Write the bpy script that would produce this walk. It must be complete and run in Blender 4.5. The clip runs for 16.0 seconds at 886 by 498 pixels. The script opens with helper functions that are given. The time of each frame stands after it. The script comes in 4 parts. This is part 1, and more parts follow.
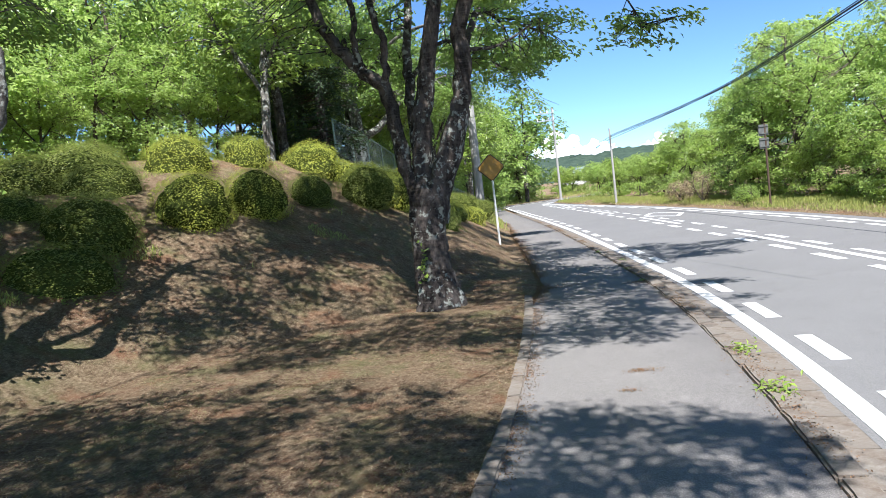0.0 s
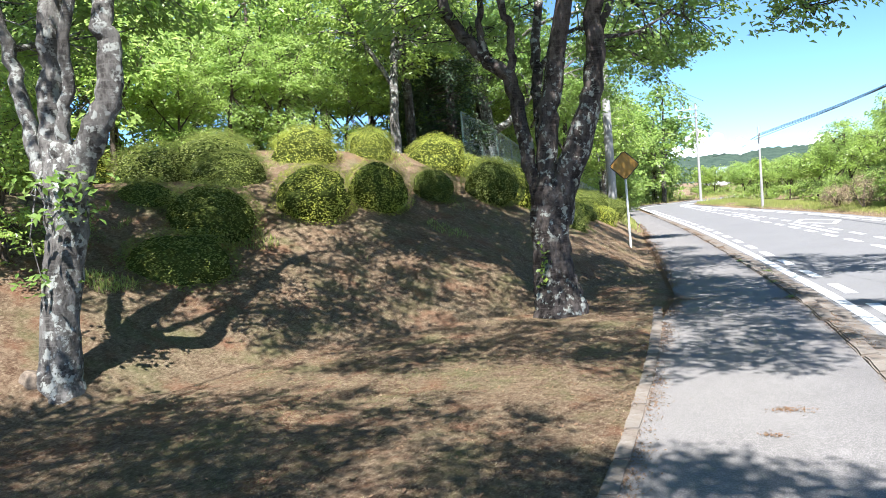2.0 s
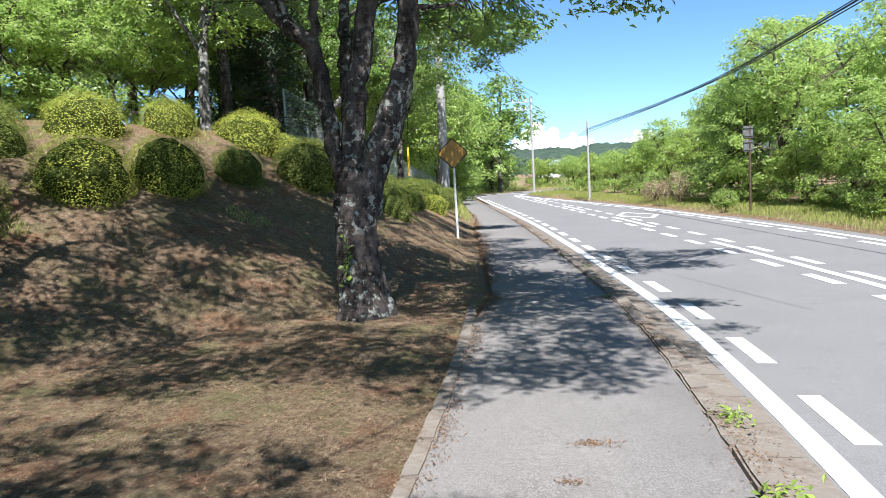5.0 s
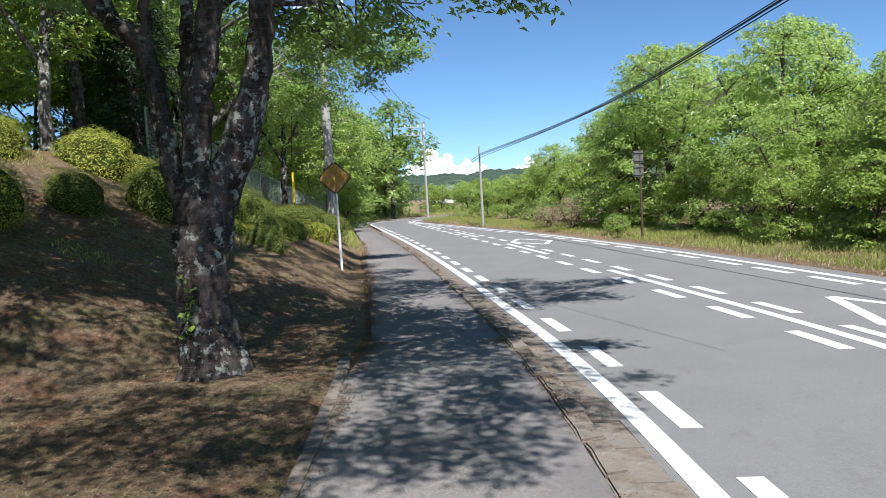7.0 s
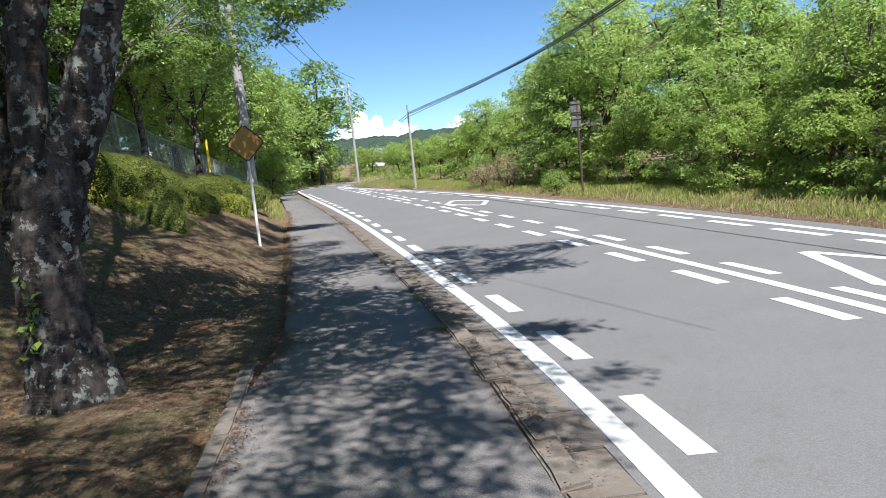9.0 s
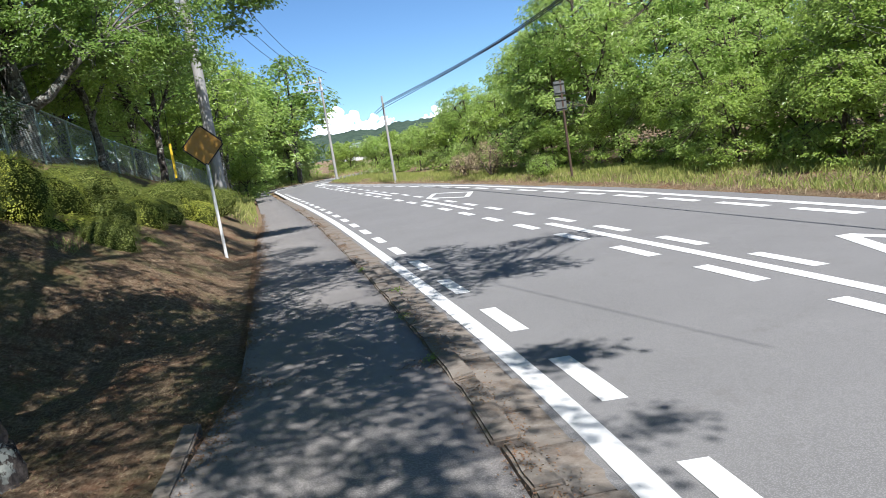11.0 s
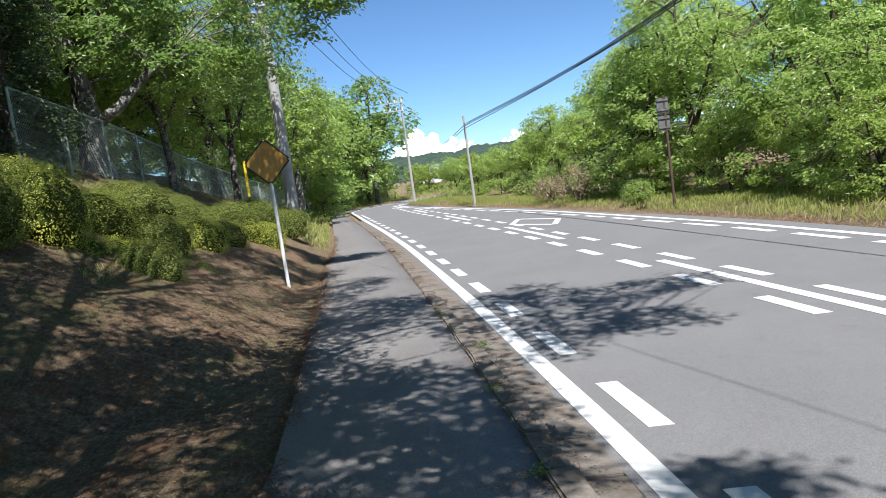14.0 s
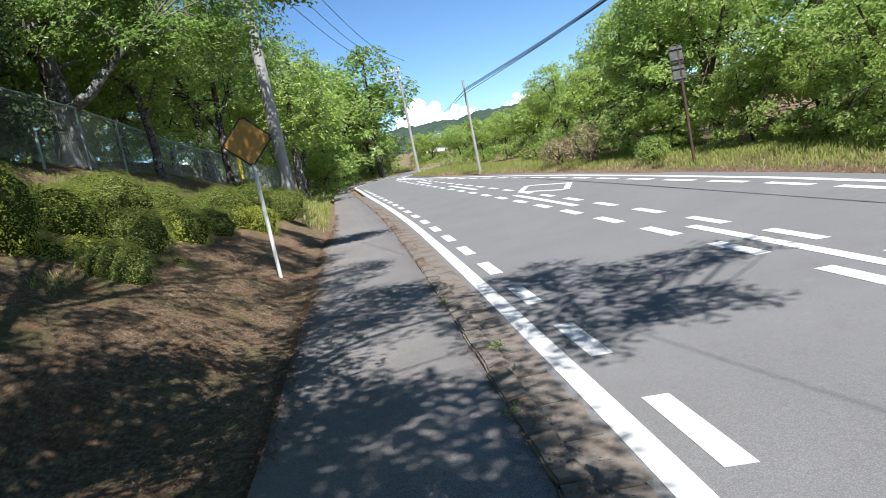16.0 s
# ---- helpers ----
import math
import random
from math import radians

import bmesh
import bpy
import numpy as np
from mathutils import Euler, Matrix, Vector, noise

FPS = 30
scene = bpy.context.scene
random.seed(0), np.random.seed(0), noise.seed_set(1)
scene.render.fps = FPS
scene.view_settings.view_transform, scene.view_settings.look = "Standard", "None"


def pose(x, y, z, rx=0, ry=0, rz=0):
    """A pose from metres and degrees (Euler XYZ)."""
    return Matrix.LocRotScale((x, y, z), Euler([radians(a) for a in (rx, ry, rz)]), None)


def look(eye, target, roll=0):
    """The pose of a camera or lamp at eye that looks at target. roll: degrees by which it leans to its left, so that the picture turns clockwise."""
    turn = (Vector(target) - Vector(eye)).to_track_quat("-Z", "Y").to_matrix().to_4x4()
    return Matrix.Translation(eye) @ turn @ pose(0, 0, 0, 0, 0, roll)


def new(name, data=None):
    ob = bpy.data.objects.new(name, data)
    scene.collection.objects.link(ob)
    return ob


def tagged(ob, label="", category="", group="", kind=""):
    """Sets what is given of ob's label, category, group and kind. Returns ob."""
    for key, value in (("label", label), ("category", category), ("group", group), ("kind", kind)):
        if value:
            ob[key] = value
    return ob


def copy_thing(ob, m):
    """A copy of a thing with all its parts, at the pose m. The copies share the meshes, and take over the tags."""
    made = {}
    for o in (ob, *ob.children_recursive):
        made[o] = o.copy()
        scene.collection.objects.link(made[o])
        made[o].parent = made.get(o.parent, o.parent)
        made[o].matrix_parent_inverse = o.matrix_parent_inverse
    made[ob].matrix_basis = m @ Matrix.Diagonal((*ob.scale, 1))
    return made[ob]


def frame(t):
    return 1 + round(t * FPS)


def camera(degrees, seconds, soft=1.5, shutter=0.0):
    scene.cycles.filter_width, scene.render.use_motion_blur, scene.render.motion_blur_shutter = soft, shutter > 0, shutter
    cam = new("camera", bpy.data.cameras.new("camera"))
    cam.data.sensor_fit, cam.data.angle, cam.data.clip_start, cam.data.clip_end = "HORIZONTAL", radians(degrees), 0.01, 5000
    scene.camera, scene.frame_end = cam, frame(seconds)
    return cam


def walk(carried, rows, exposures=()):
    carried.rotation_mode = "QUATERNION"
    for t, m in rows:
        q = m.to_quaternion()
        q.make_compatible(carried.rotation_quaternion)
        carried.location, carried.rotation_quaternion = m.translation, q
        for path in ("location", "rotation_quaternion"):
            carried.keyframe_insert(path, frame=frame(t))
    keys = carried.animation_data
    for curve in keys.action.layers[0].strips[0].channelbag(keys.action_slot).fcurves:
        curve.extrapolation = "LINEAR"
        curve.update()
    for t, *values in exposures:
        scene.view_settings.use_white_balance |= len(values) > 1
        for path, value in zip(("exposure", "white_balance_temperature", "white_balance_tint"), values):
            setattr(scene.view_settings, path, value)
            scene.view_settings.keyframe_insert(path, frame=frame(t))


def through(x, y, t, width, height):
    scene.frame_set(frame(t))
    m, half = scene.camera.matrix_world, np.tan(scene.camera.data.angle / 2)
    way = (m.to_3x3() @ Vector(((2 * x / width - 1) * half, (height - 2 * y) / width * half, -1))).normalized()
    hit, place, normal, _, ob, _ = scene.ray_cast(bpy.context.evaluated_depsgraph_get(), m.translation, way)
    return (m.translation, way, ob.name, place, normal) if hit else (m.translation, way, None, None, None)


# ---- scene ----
cam = camera(61.0, 16.0, soft=0.6)
PATH = [
    (0, (0.855, -2.27, 1.739), (0.335, -0.344, 1.593), -6.6),
    (0.5, (0.94, -2.074, 1.76), (0.296, -0.186, 1.617), -6.2),
    (1, (0.954, -1.931, 1.767), (0.161, -0.1, 1.632), -6.3),
    (1.5, (0.842, -1.716, 1.763), (0.027, 0.106, 1.637), -6.1),
    (2, (0.805, -1.614, 1.752), (-0.038, 0.195, 1.627), -4.8),
    (2.5, (0.917, -1.432, 1.757), (-0.03, 0.325, 1.638), -4.5),
    (3, (1.018, -1.253, 1.77), (0.051, 0.493, 1.642), -4.3),
    (3.5, (0.959, -1.055, 1.742), (0.145, 0.766, 1.586), -4.5),
    (4, (0.883, -0.786, 1.74), (0.261, 1.107, 1.572), -3.1),
    (4.2, (0.887, -0.707, 1.725), (0.298, 1.195, 1.535), -2.9),
    (6.3, (0.952, 0.531, 1.752), (0.676, 2.506, 1.596), -4.0),
    (6.5, (0.96, 0.69, 1.757), (0.694, 2.668, 1.636), -3.8),
    (7, (0.913, 1.062, 1.723), (0.732, 3.049, 1.585), -3.3),
    (7.5, (0.874, 1.429, 1.716), (0.816, 3.423, 1.57), -3.5),
    (8, (0.954, 1.841, 1.697), (0.956, 3.832, 1.51), -3.8),
    (8.5, (0.937, 2.228, 1.672), (0.927, 4.213, 1.428), -4.3),
    (9, (0.901, 2.604, 1.698), (0.883, 4.588, 1.446), -5.8),
    (9.2, (0.893, 2.777, 1.675), (0.873, 4.756, 1.385), -7.1),
    (11.3, (0.917, 4.124, 1.718), (0.93, 6.104, 1.441), -9.2),
    (11.5, (0.877, 4.244, 1.728), (0.857, 6.227, 1.466), -9.0),
    (12, (0.766, 4.575, 1.727), (0.671, 6.566, 1.567), -7.0),
    (12.5, (0.769, 4.93, 1.685), (0.653, 6.921, 1.539), -5.9),
    (13, (0.759, 5.251, 1.693), (0.573, 7.238, 1.558), -5.3),
    (13.5, (0.689, 5.525, 1.701), (0.505, 7.511, 1.546), -6.0),
    (14, (0.74, 5.757, 1.677), (0.569, 7.741, 1.483), -8.0),
    (14.5, (0.82, 5.999, 1.672), (0.609, 7.975, 1.449), -8.6),
    (15, (0.731, 6.312, 1.654), (0.515, 8.286, 1.41), -9.4),
    (15.5, (0.707, 6.617, 1.661), (0.528, 8.592, 1.399), -10.4),
    (16, (0.729, 6.937, 1.677), (0.521, 8.908, 1.406), -11.5),
]
walk(cam, [(t, look(e, g, r)) for t, e, g, r in PATH], [(t, e, 6080 if t < 5 else 6150, 13) for t, e in ((0, 1.48), (1.5, 1.77), (2.5, 2.02), (3.5, 2.0), (4.2, 1.9), (6.3, 1.05), (9.0, 1.1), (12.5, 1.1), (16, 1.1))])

# ---- sky and sun ----
SUN_FROM = Vector((0.36, -0.93, 0.0)).normalized()
SUN_UP = radians(58)
world = bpy.data.worlds.new("sky")
scene.world = world
world.use_nodes = True
wn, wl = world.node_tree.nodes, world.node_tree.links
sky = wn.new("ShaderNodeTexSky")
sky.sky_type, sky.sun_disc = "NISHITA", False
sky.sun_elevation, sky.sun_rotation = SUN_UP, math.atan2(SUN_FROM.x, SUN_FROM.y)
sky.dust_density, sky.air_density, sky.ozone_density, sky.altitude = 0.0, 0.85, 4.5, 1500
wn["Background"].inputs[1].default_value = 0.066
tint = wn.new("ShaderNodeMix")
tint.data_type, tint.blend_type = "RGBA", "MULTIPLY"
tint.inputs[0].default_value, tint.inputs[7].default_value = 1.0, (0.84, 1.0, 1.03, 1)
wl.new(sky.outputs[0], tint.inputs[6])
wl.new(tint.outputs[2], wn["Background"].inputs[0])
sun_data = bpy.data.lights.new("sun", "SUN")
sun_data.energy, sun_data.angle, sun_data.color = 4.5, radians(0.53), (1.0, 0.97, 0.91)
sun = new("sun", sun_data)
sun.matrix_world = look(SUN_FROM * math.cos(SUN_UP) * 50 + Vector((0, 0, math.sin(SUN_UP) * 50)), (0, 0, 0))


# ---- materials ----
class Mat:
    """A small builder round one node material."""

    def __init__(self, name, rough=0.8, metal=0.0, spec=0.3):
        self.m = bpy.data.materials.new(name)
        self.m.use_nodes = True
        self.n, self.l = self.m.node_tree.nodes, self.m.node_tree.links
        self.b = self.n["Principled BSDF"]
        self.b.inputs["Roughness"].default_value = rough
        self.b.inputs["Metallic"].default_value = metal
        self.b.inputs["Specular IOR Level"].default_value = spec
        self.co = self.n.new("ShaderNodeTexCoord")

    def coords(self, scale=(1, 1, 1)):
        mp = self.n.new("ShaderNodeMapping")
        mp.inputs["Scale"].default_value = scale
        self.l.new(self.co.outputs["Object"], mp.inputs[0])
        return mp.outputs[0]

    def noise(self, scale, detail=6, rough=0.6, stretch=(1, 1, 1)):
        t = self.n.new("ShaderNodeTexNoise")
        t.inputs["Scale"].default_value, t.inputs["Detail"].default_value, t.inputs["Roughness"].default_value = scale, detail, rough
        self.l.new(self.coords(stretch), t.inputs["Vector"])
        return t.outputs["Fac"]

    def cells(self, scale):
        t = self.n.new("ShaderNodeTexVoronoi")
        t.inputs["Scale"].default_value = scale
        self.l.new(self.coords(), t.inputs["Vector"])
        return t.outputs["Distance"]

    def ramp(self, fac, *stops):
        r = self.n.new("ShaderNodeValToRGB")
        e = r.color_ramp.elements
        while len(e) < len(stops):
            e.new(0.5)
        for k, (p, c) in zip(e, stops):
            k.position, k.color = p, (*c, 1) if len(c) == 3 else c
        self.l.new(fac, r.inputs[0])
        return r.outputs[0]

    def mix(self, a, b, fac, mode="MIX"):
        x = self.n.new("ShaderNodeMix")
        x.data_type, x.blend_type = "RGBA", mode
        for sock, v in ((x.inputs[6], a), (x.inputs[7], b), (x.inputs[0], fac)):
            if hasattr(v, "is_linked"):
                self.l.new(v, sock)
            else:
                sock.default_value = (*v, 1) if isinstance(v, tuple) else v
        return x.outputs[2]

    def color(self, c):
        if hasattr(c, "is_linked"):
            self.l.new(c, self.b.inputs["Base Color"])
        else:
            self.b.inputs["Base Color"].default_value = (*c, 1)
        return self

    def bump(self, fac, strength=0.3, distance=0.01):
        x = self.n.new("ShaderNodeBump")
        x.inputs["Strength"].default_value, x.inputs["Distance"].default_value = strength, distance
        self.l.new(fac, x.inputs["Height"])
        self.l.new(x.outputs[0], self.b.inputs["Normal"])
        return self

    def random_island(self):
        return self.n.new("ShaderNodeNewGeometry").outputs["Random Per Island"]

    def random_object(self):
        return self.n.new("ShaderNodeObjectInfo").outputs["Random"]


def grey(v, w=0.0):
    return (v * (1 + w), v, v * (1 - w))


def asphalt(name, lo, hi, warm=0.02, speck=0.12, grit=0.55):
    k = Mat(name, 0.88)
    big = k.ramp(k.noise(0.7, 6, 0.65), (0.3, grey(lo, warm)), (0.7, grey(hi, warm)))
    fine = k.ramp(k.cells(120), (0.1, grey(hi + speck, warm)), (0.34, grey(hi, warm)), (0.62, grey(lo * 0.35, warm)))
    c = k.mix(big, fine, grit)
    c = k.mix(c, grey(lo * 0.5, 0.1), k.ramp(k.noise(38, 9, 0.85), (0.50, (0, 0, 0)), (0.64, (grit, grit, grit))))
    c = k.mix(c, grey(lo * 0.6, 0.1), k.ramp(k.noise(2.3, 8, 0.75), (0.56, (0, 0, 0)), (0.76, (0.55, 0.55, 0.55))))
    c = k.mix(c, grey(hi * 1.25, warm), k.ramp(k.noise(5.5, 8, 0.7), (0.58, (0, 0, 0)), (0.72, (grit, grit, grit))))
    return k.color(c).bump(k.noise(130, 6, 0.8), 0.2 + grit * 0.5, 0.006).m


def leafy(name, dark, mid, light, shine=0.45, through=0.35):
    k = Mat(name, shine, 0, 0.4)
    c = k.ramp(k.random_island(), (0.0, dark), (0.5, mid), (1.0, light))
    c = k.mix(c, k.ramp(k.random_object(), (0, mid), (1, light)), 0.25)
    k.color(c)
    tr = k.n.new("ShaderNodeBsdfTranslucent")
    # Lime mixed into the translucent colour, to brighten leaves that get little light.
    bright = k.mix(c, (0.50, 0.63, 0.19), 0.5)
    k.l.new(bright, tr.inputs[0])
    mx = k.n.new("ShaderNodeMixShader")
    mx.inputs[0].default_value = through
    k.l.new(k.b.outputs[0], mx.inputs[1])
    k.l.new(tr.outputs[0], mx.inputs[2])
    k.l.new(mx.outputs[0], k.n["Material Output"].inputs[0])
    return k.m


def bark(name, dark, light, lichen, cover=0.0):
    k = Mat(name, 0.92, 0, 0.12)
    base = k.ramp(k.noise(7, 9, 0.75, (1, 1, 0.45)), (0.42, dark), (0.60, light))
    bands = k.ramp(k.noise(7, 6, 0.65, (0.5, 0.5, 7)), (0.48, (0, 0, 0)), (0.66, (0.55, 0.55, 0.55)))
    c = k.mix(base, light, bands)
    c = k.mix(c, dark, k.ramp(k.noise(3.2, 6, 0.7, (1, 1, 0.35)), (0.5, (0, 0, 0)), (0.7, (0.6, 0.6, 0.6))))
    area = k.ramp(k.noise(1.6, 3, 0.5), (0.44 - cover, (0, 0, 0)), (0.55 - cover, (1, 1, 1)))
    spots = k.mix((0, 0, 0), k.ramp(k.noise(12, 7, 0.65), (0.55 - cover * 0.5, (0, 0, 0)), (0.60 - cover * 0.5, (0.85, 0.85, 0.85))), area)
    c = k.mix(c, lichen, spots)
    return k.color(c).bump(k.noise(16, 9, 0.75, (1, 1, 0.5)), 1.0, 0.045).m


M_ROAD = asphalt("road_asphalt", 0.15, 0.18, 0.02, 0.12, 0.3)
M_WALK = asphalt("pavement_asphalt", 0.145, 0.215, 0.07, 0.20, 0.5)
k = Mat("kerb_concrete", 0.9)
c = k.ramp(k.noise(3, 8, 0.7), (0.3, (0.125, 0.11, 0.093)), (0.7, (0.26, 0.235, 0.20)))
c = k.mix(c, (0.09, 0.06, 0.04), k.ramp(k.noise(1.7, 8, 0.75), (0.40, (0, 0, 0)), (0.60, (0.85, 0.85, 0.85))))
M_KERB = k.color(c).bump(k.noise(40, 8), 0.5, 0.01).m
k = Mat("road_paint", 0.7)
c = k.ramp(k.noise(5, 9, 0.8), (0.25, (0.38, 0.38, 0.365)), (0.5, (0.52, 0.52, 0.505)))
c = k.mix(c, (0.22, 0.22, 0.22), k.ramp(k.noise(28, 9, 0.8), (0.66, (0, 0, 0)), (0.74, (0.9, 0.9, 0.9))))
M_PAINT = k.color(c).bump(k.noise(60, 6), 0.3, 0.004).m
k = Mat("soil", 0.95, 0, 0.1)
c = k.ramp(k.noise(0.8, 8, 0.65), (0.30, (0.185, 0.083, 0.047)), (0.48, (0.23, 0.137, 0.082)), (0.66, (0.19, 0.155, 0.085)))
c = k.mix(c, k.ramp(k.noise(34, 10, 0.85, (1, 0.5, 1)), (0.40, (0.016, 0.010, 0.007)), (0.5, (0.17, 0.11, 0.068)), (0.62, (0.54, 0.44, 0.30))), 0.62)
c = k.mix(c, k.ramp(k.noise(7, 8, 0.8, (0.7, 1.3, 1)), (0.42, (0.035, 0.022, 0.014)), (0.6, (0.38, 0.30, 0.19))), 0.28)
c = k.mix(c, (0.14, 0.15, 0.06), k.ramp(k.noise(1.3, 7, 0.7), (0.50, (0, 0, 0)), (0.64, (0.55, 0.55, 0.55))))
c = k.mix(c, (0.22, 0.095, 0.052), k.ramp(k.noise(1.9, 5, 0.6), (0.54, (0, 0, 0)), (0.68, (0.55, 0.55, 0.55))))
M_SOIL = k.color(c).bump(k.noise(26, 10, 0.85), 1.0, 0.06).m
k = Mat("pale_concrete", 0.85)
M_CONC = k.color(k.ramp(k.noise(4, 8, 0.7, (1, 1, 0.3)), (0.3, (0.27, 0.26, 0.245)), (0.7, (0.38, 0.37, 0.35)))).bump(k.noise(60, 5), 0.2, 0.004).m
k = Mat("galvanised_steel", 0.5, 0.6)
M_STEEL = k.color(k.ramp(k.noise(12, 6), (0.3, (0.38, 0.40, 0.41)), (0.7, (0.58, 0.60, 0.60)))).m
k = Mat("dull_plate", 0.7, 0.2)
M_PLATE = k.color(k.ramp(k.noise(9, 7, 0.7), (0.3, (0.085, 0.09, 0.085)), (0.7, (0.16, 0.165, 0.155)))).m
k = Mat("rusty_steel", 0.75, 0.3)
M_RUST = k.color(k.ramp(k.noise(15, 8, 0.7), (0.35, (0.065, 0.042, 0.03)), (0.7, (0.14, 0.095, 0.07)))).m
k = Mat("fence_coating", 0.55)
M_FENCE = k.color(k.ramp(k.noise(6, 6), (0.3, (0.17, 0.24, 0.21)), (0.7, (0.32, 0.40, 0.36)))).m
# Wire colour raised to pale, to carry the sun's glint on the mesh.
k = Mat("sunlit_fence_wire", 0.45, 0.2)
M_WIRE = k.color(k.ramp(k.noise(9, 6), (0.3, (0.34, 0.41, 0.39)), (0.7, (0.64, 0.70, 0.67)))).m
k = Mat("dark_cable", 0.6)
M_CABLE = k.color(k.ramp(k.noise(3, 4), (0.3, (0.015, 0.015, 0.017)), (0.7, (0.03, 0.03, 0.032)))).m
# Amber set darker and browner than sign yellow, partly for the tree shade.
k = Mat("sign_amber", 0.35, 0, 0.5)
c = k.ramp(k.noise(2.2, 7, 0.7), (0.3, (0.30, 0.15, 0.022)), (0.7, (0.38, 0.21, 0.036)))
M_AMBER = k.color(k.mix(c, (0.30, 0.17, 0.05), k.ramp(k.noise(9, 8, 0.8), (0.55, (0, 0, 0)), (0.75, (0.4, 0.4, 0.4))))).m
k = Mat("sign_black", 0.5)
M_BLACK = k.color(k.ramp(k.noise(20, 5), (0.3, (0.015, 0.015, 0.015)), (0.7, (0.035, 0.033, 0.03)))).m
k = Mat("white_pole_paint", 0.5)
M_POLEP = k.color(k.ramp(k.noise(14, 8, 0.75, (1, 1, 0.4)), (0.35, (0.55, 0.54, 0.50)), (0.6, (0.74, 0.74, 0.72)))).m
k = Mat("yellow_plastic", 0.5)
M_YELLOW = k.color(k.ramp(k.noise(8, 5), (0.3, (0.72, 0.48, 0.03)), (0.7, (0.85, 0.60, 0.05)))).m
k = Mat("house_wall", 0.9)
M_WALL = k.color(k.ramp(k.noise(1.5, 6), (0.3, (0.62, 0.60, 0.56)), (0.7, (0.76, 0.74, 0.70)))).m
k = Mat("roof_metal", 0.5, 0.2)
M_ROOF = k.color(k.ramp(k.noise(1.2, 6), (0.3, (0.20, 0.25, 0.30)), (0.7, (0.32, 0.37, 0.42)))).m
k = Mat("dark_glass", 0.1, 0, 0.6)
M_GLASS = k.color(k.ramp(k.noise(0.6, 3), (0.3, (0.03, 0.035, 0.04)), (0.7, (0.06, 0.065, 0.07)))).m
k = Mat("cloud", 1.0, 0, 0)
# Even white glow added, so that the undersides don't go dark.
k.b.inputs["Emission Color"].default_value, k.b.inputs["Emission Strength"].default_value = (0.93, 0.96, 1.0, 1), 0.5
M_CLOUD = k.color(k.ramp(k.noise(0.004, 5), (0.3, (0.82, 0.84, 0.87)), (0.7, (0.95, 0.95, 0.95)))).m
k = Mat("far_hill", 1.0, 0, 0)
M_HILL = k.color(k.ramp(k.noise(0.12, 8, 0.75), (0.35, (0.03, 0.05, 0.04)), (0.65, (0.075, 0.105, 0.075)))).bump(k.noise(0.2, 6), 1.0, 3).m
k = Mat("stump_wood", 0.9, 0, 0.1)
M_STUMP = k.color(k.ramp(k.noise(16, 7, 0.7), (0.3, (0.06, 0.045, 0.035)), (0.7, (0.20, 0.16, 0.12)))).bump(k.noise(25, 7), 0.6, 0.02).m

# Most greens here are lifted above real leaf tones to offset dark shading.
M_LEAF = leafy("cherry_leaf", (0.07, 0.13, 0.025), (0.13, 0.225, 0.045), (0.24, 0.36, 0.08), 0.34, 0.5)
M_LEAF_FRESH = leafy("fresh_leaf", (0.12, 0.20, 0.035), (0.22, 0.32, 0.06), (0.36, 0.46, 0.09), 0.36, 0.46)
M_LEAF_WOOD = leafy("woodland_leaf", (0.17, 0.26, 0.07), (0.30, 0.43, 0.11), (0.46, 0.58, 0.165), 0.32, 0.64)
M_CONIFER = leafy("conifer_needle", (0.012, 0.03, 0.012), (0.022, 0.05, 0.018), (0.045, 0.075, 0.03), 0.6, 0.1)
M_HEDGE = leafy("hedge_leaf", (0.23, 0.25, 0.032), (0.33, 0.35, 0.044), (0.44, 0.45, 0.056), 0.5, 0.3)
# Darker copy of the hedge leaf, partly painted for bushes under tree shade.
M_HEDGE_SHADE = leafy("dark_shaded_hedge_leaf", (0.075, 0.10, 0.02), (0.135, 0.16, 0.027), (0.215, 0.23, 0.036), 0.5, 0.25)
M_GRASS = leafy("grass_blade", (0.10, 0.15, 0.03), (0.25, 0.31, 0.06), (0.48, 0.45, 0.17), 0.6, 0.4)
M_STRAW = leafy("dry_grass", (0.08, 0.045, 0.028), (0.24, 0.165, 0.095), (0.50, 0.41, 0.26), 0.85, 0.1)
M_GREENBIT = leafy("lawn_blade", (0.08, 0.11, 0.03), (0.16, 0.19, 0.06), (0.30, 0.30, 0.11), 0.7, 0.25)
M_DRYLEAF = leafy("fallen_leaf", (0.10, 0.05, 0.03), (0.16, 0.085, 0.05), (0.24, 0.15, 0.085), 0.8, 0.1)
M_BARK = bark("cherry_bark", (0.022, 0.018, 0.016), (0.12, 0.10, 0.088), (0.35, 0.365, 0.32), 0.02)
M_BARK_PALE = bark("pale_bark", (0.05, 0.045, 0.04), (0.21, 0.195, 0.175), (0.38, 0.39, 0.35), 0.05)
M_TWIG = bark("twig_bark", (0.05, 0.04, 0.03), (0.14, 0.11, 0.085), (0.2, 0.2, 0.17))
# Near-black green that stands in for the shade between a bush's leaves.
k = Mat("hedge_inner_shade", 1.0, 0, 0)
M_INNER_SHADE = k.color(k.ramp(k.noise(14, 6), (0.3, (0.028, 0.038, 0.011)), (0.7, (0.075, 0.092, 0.022)))).m


# ---- mesh helpers ----
def mesh_from(name, verts, tris, mat, smooth=True):
    """A triangle or quad mesh from numpy arrays."""
    v, f = np.asarray(verts, np.float32), np.asarray(tris, np.int32)
    me = bpy.data.meshes.new(name)
    me.vertices.add(len(v))
    me.vertices.foreach_set("co", v.ravel())
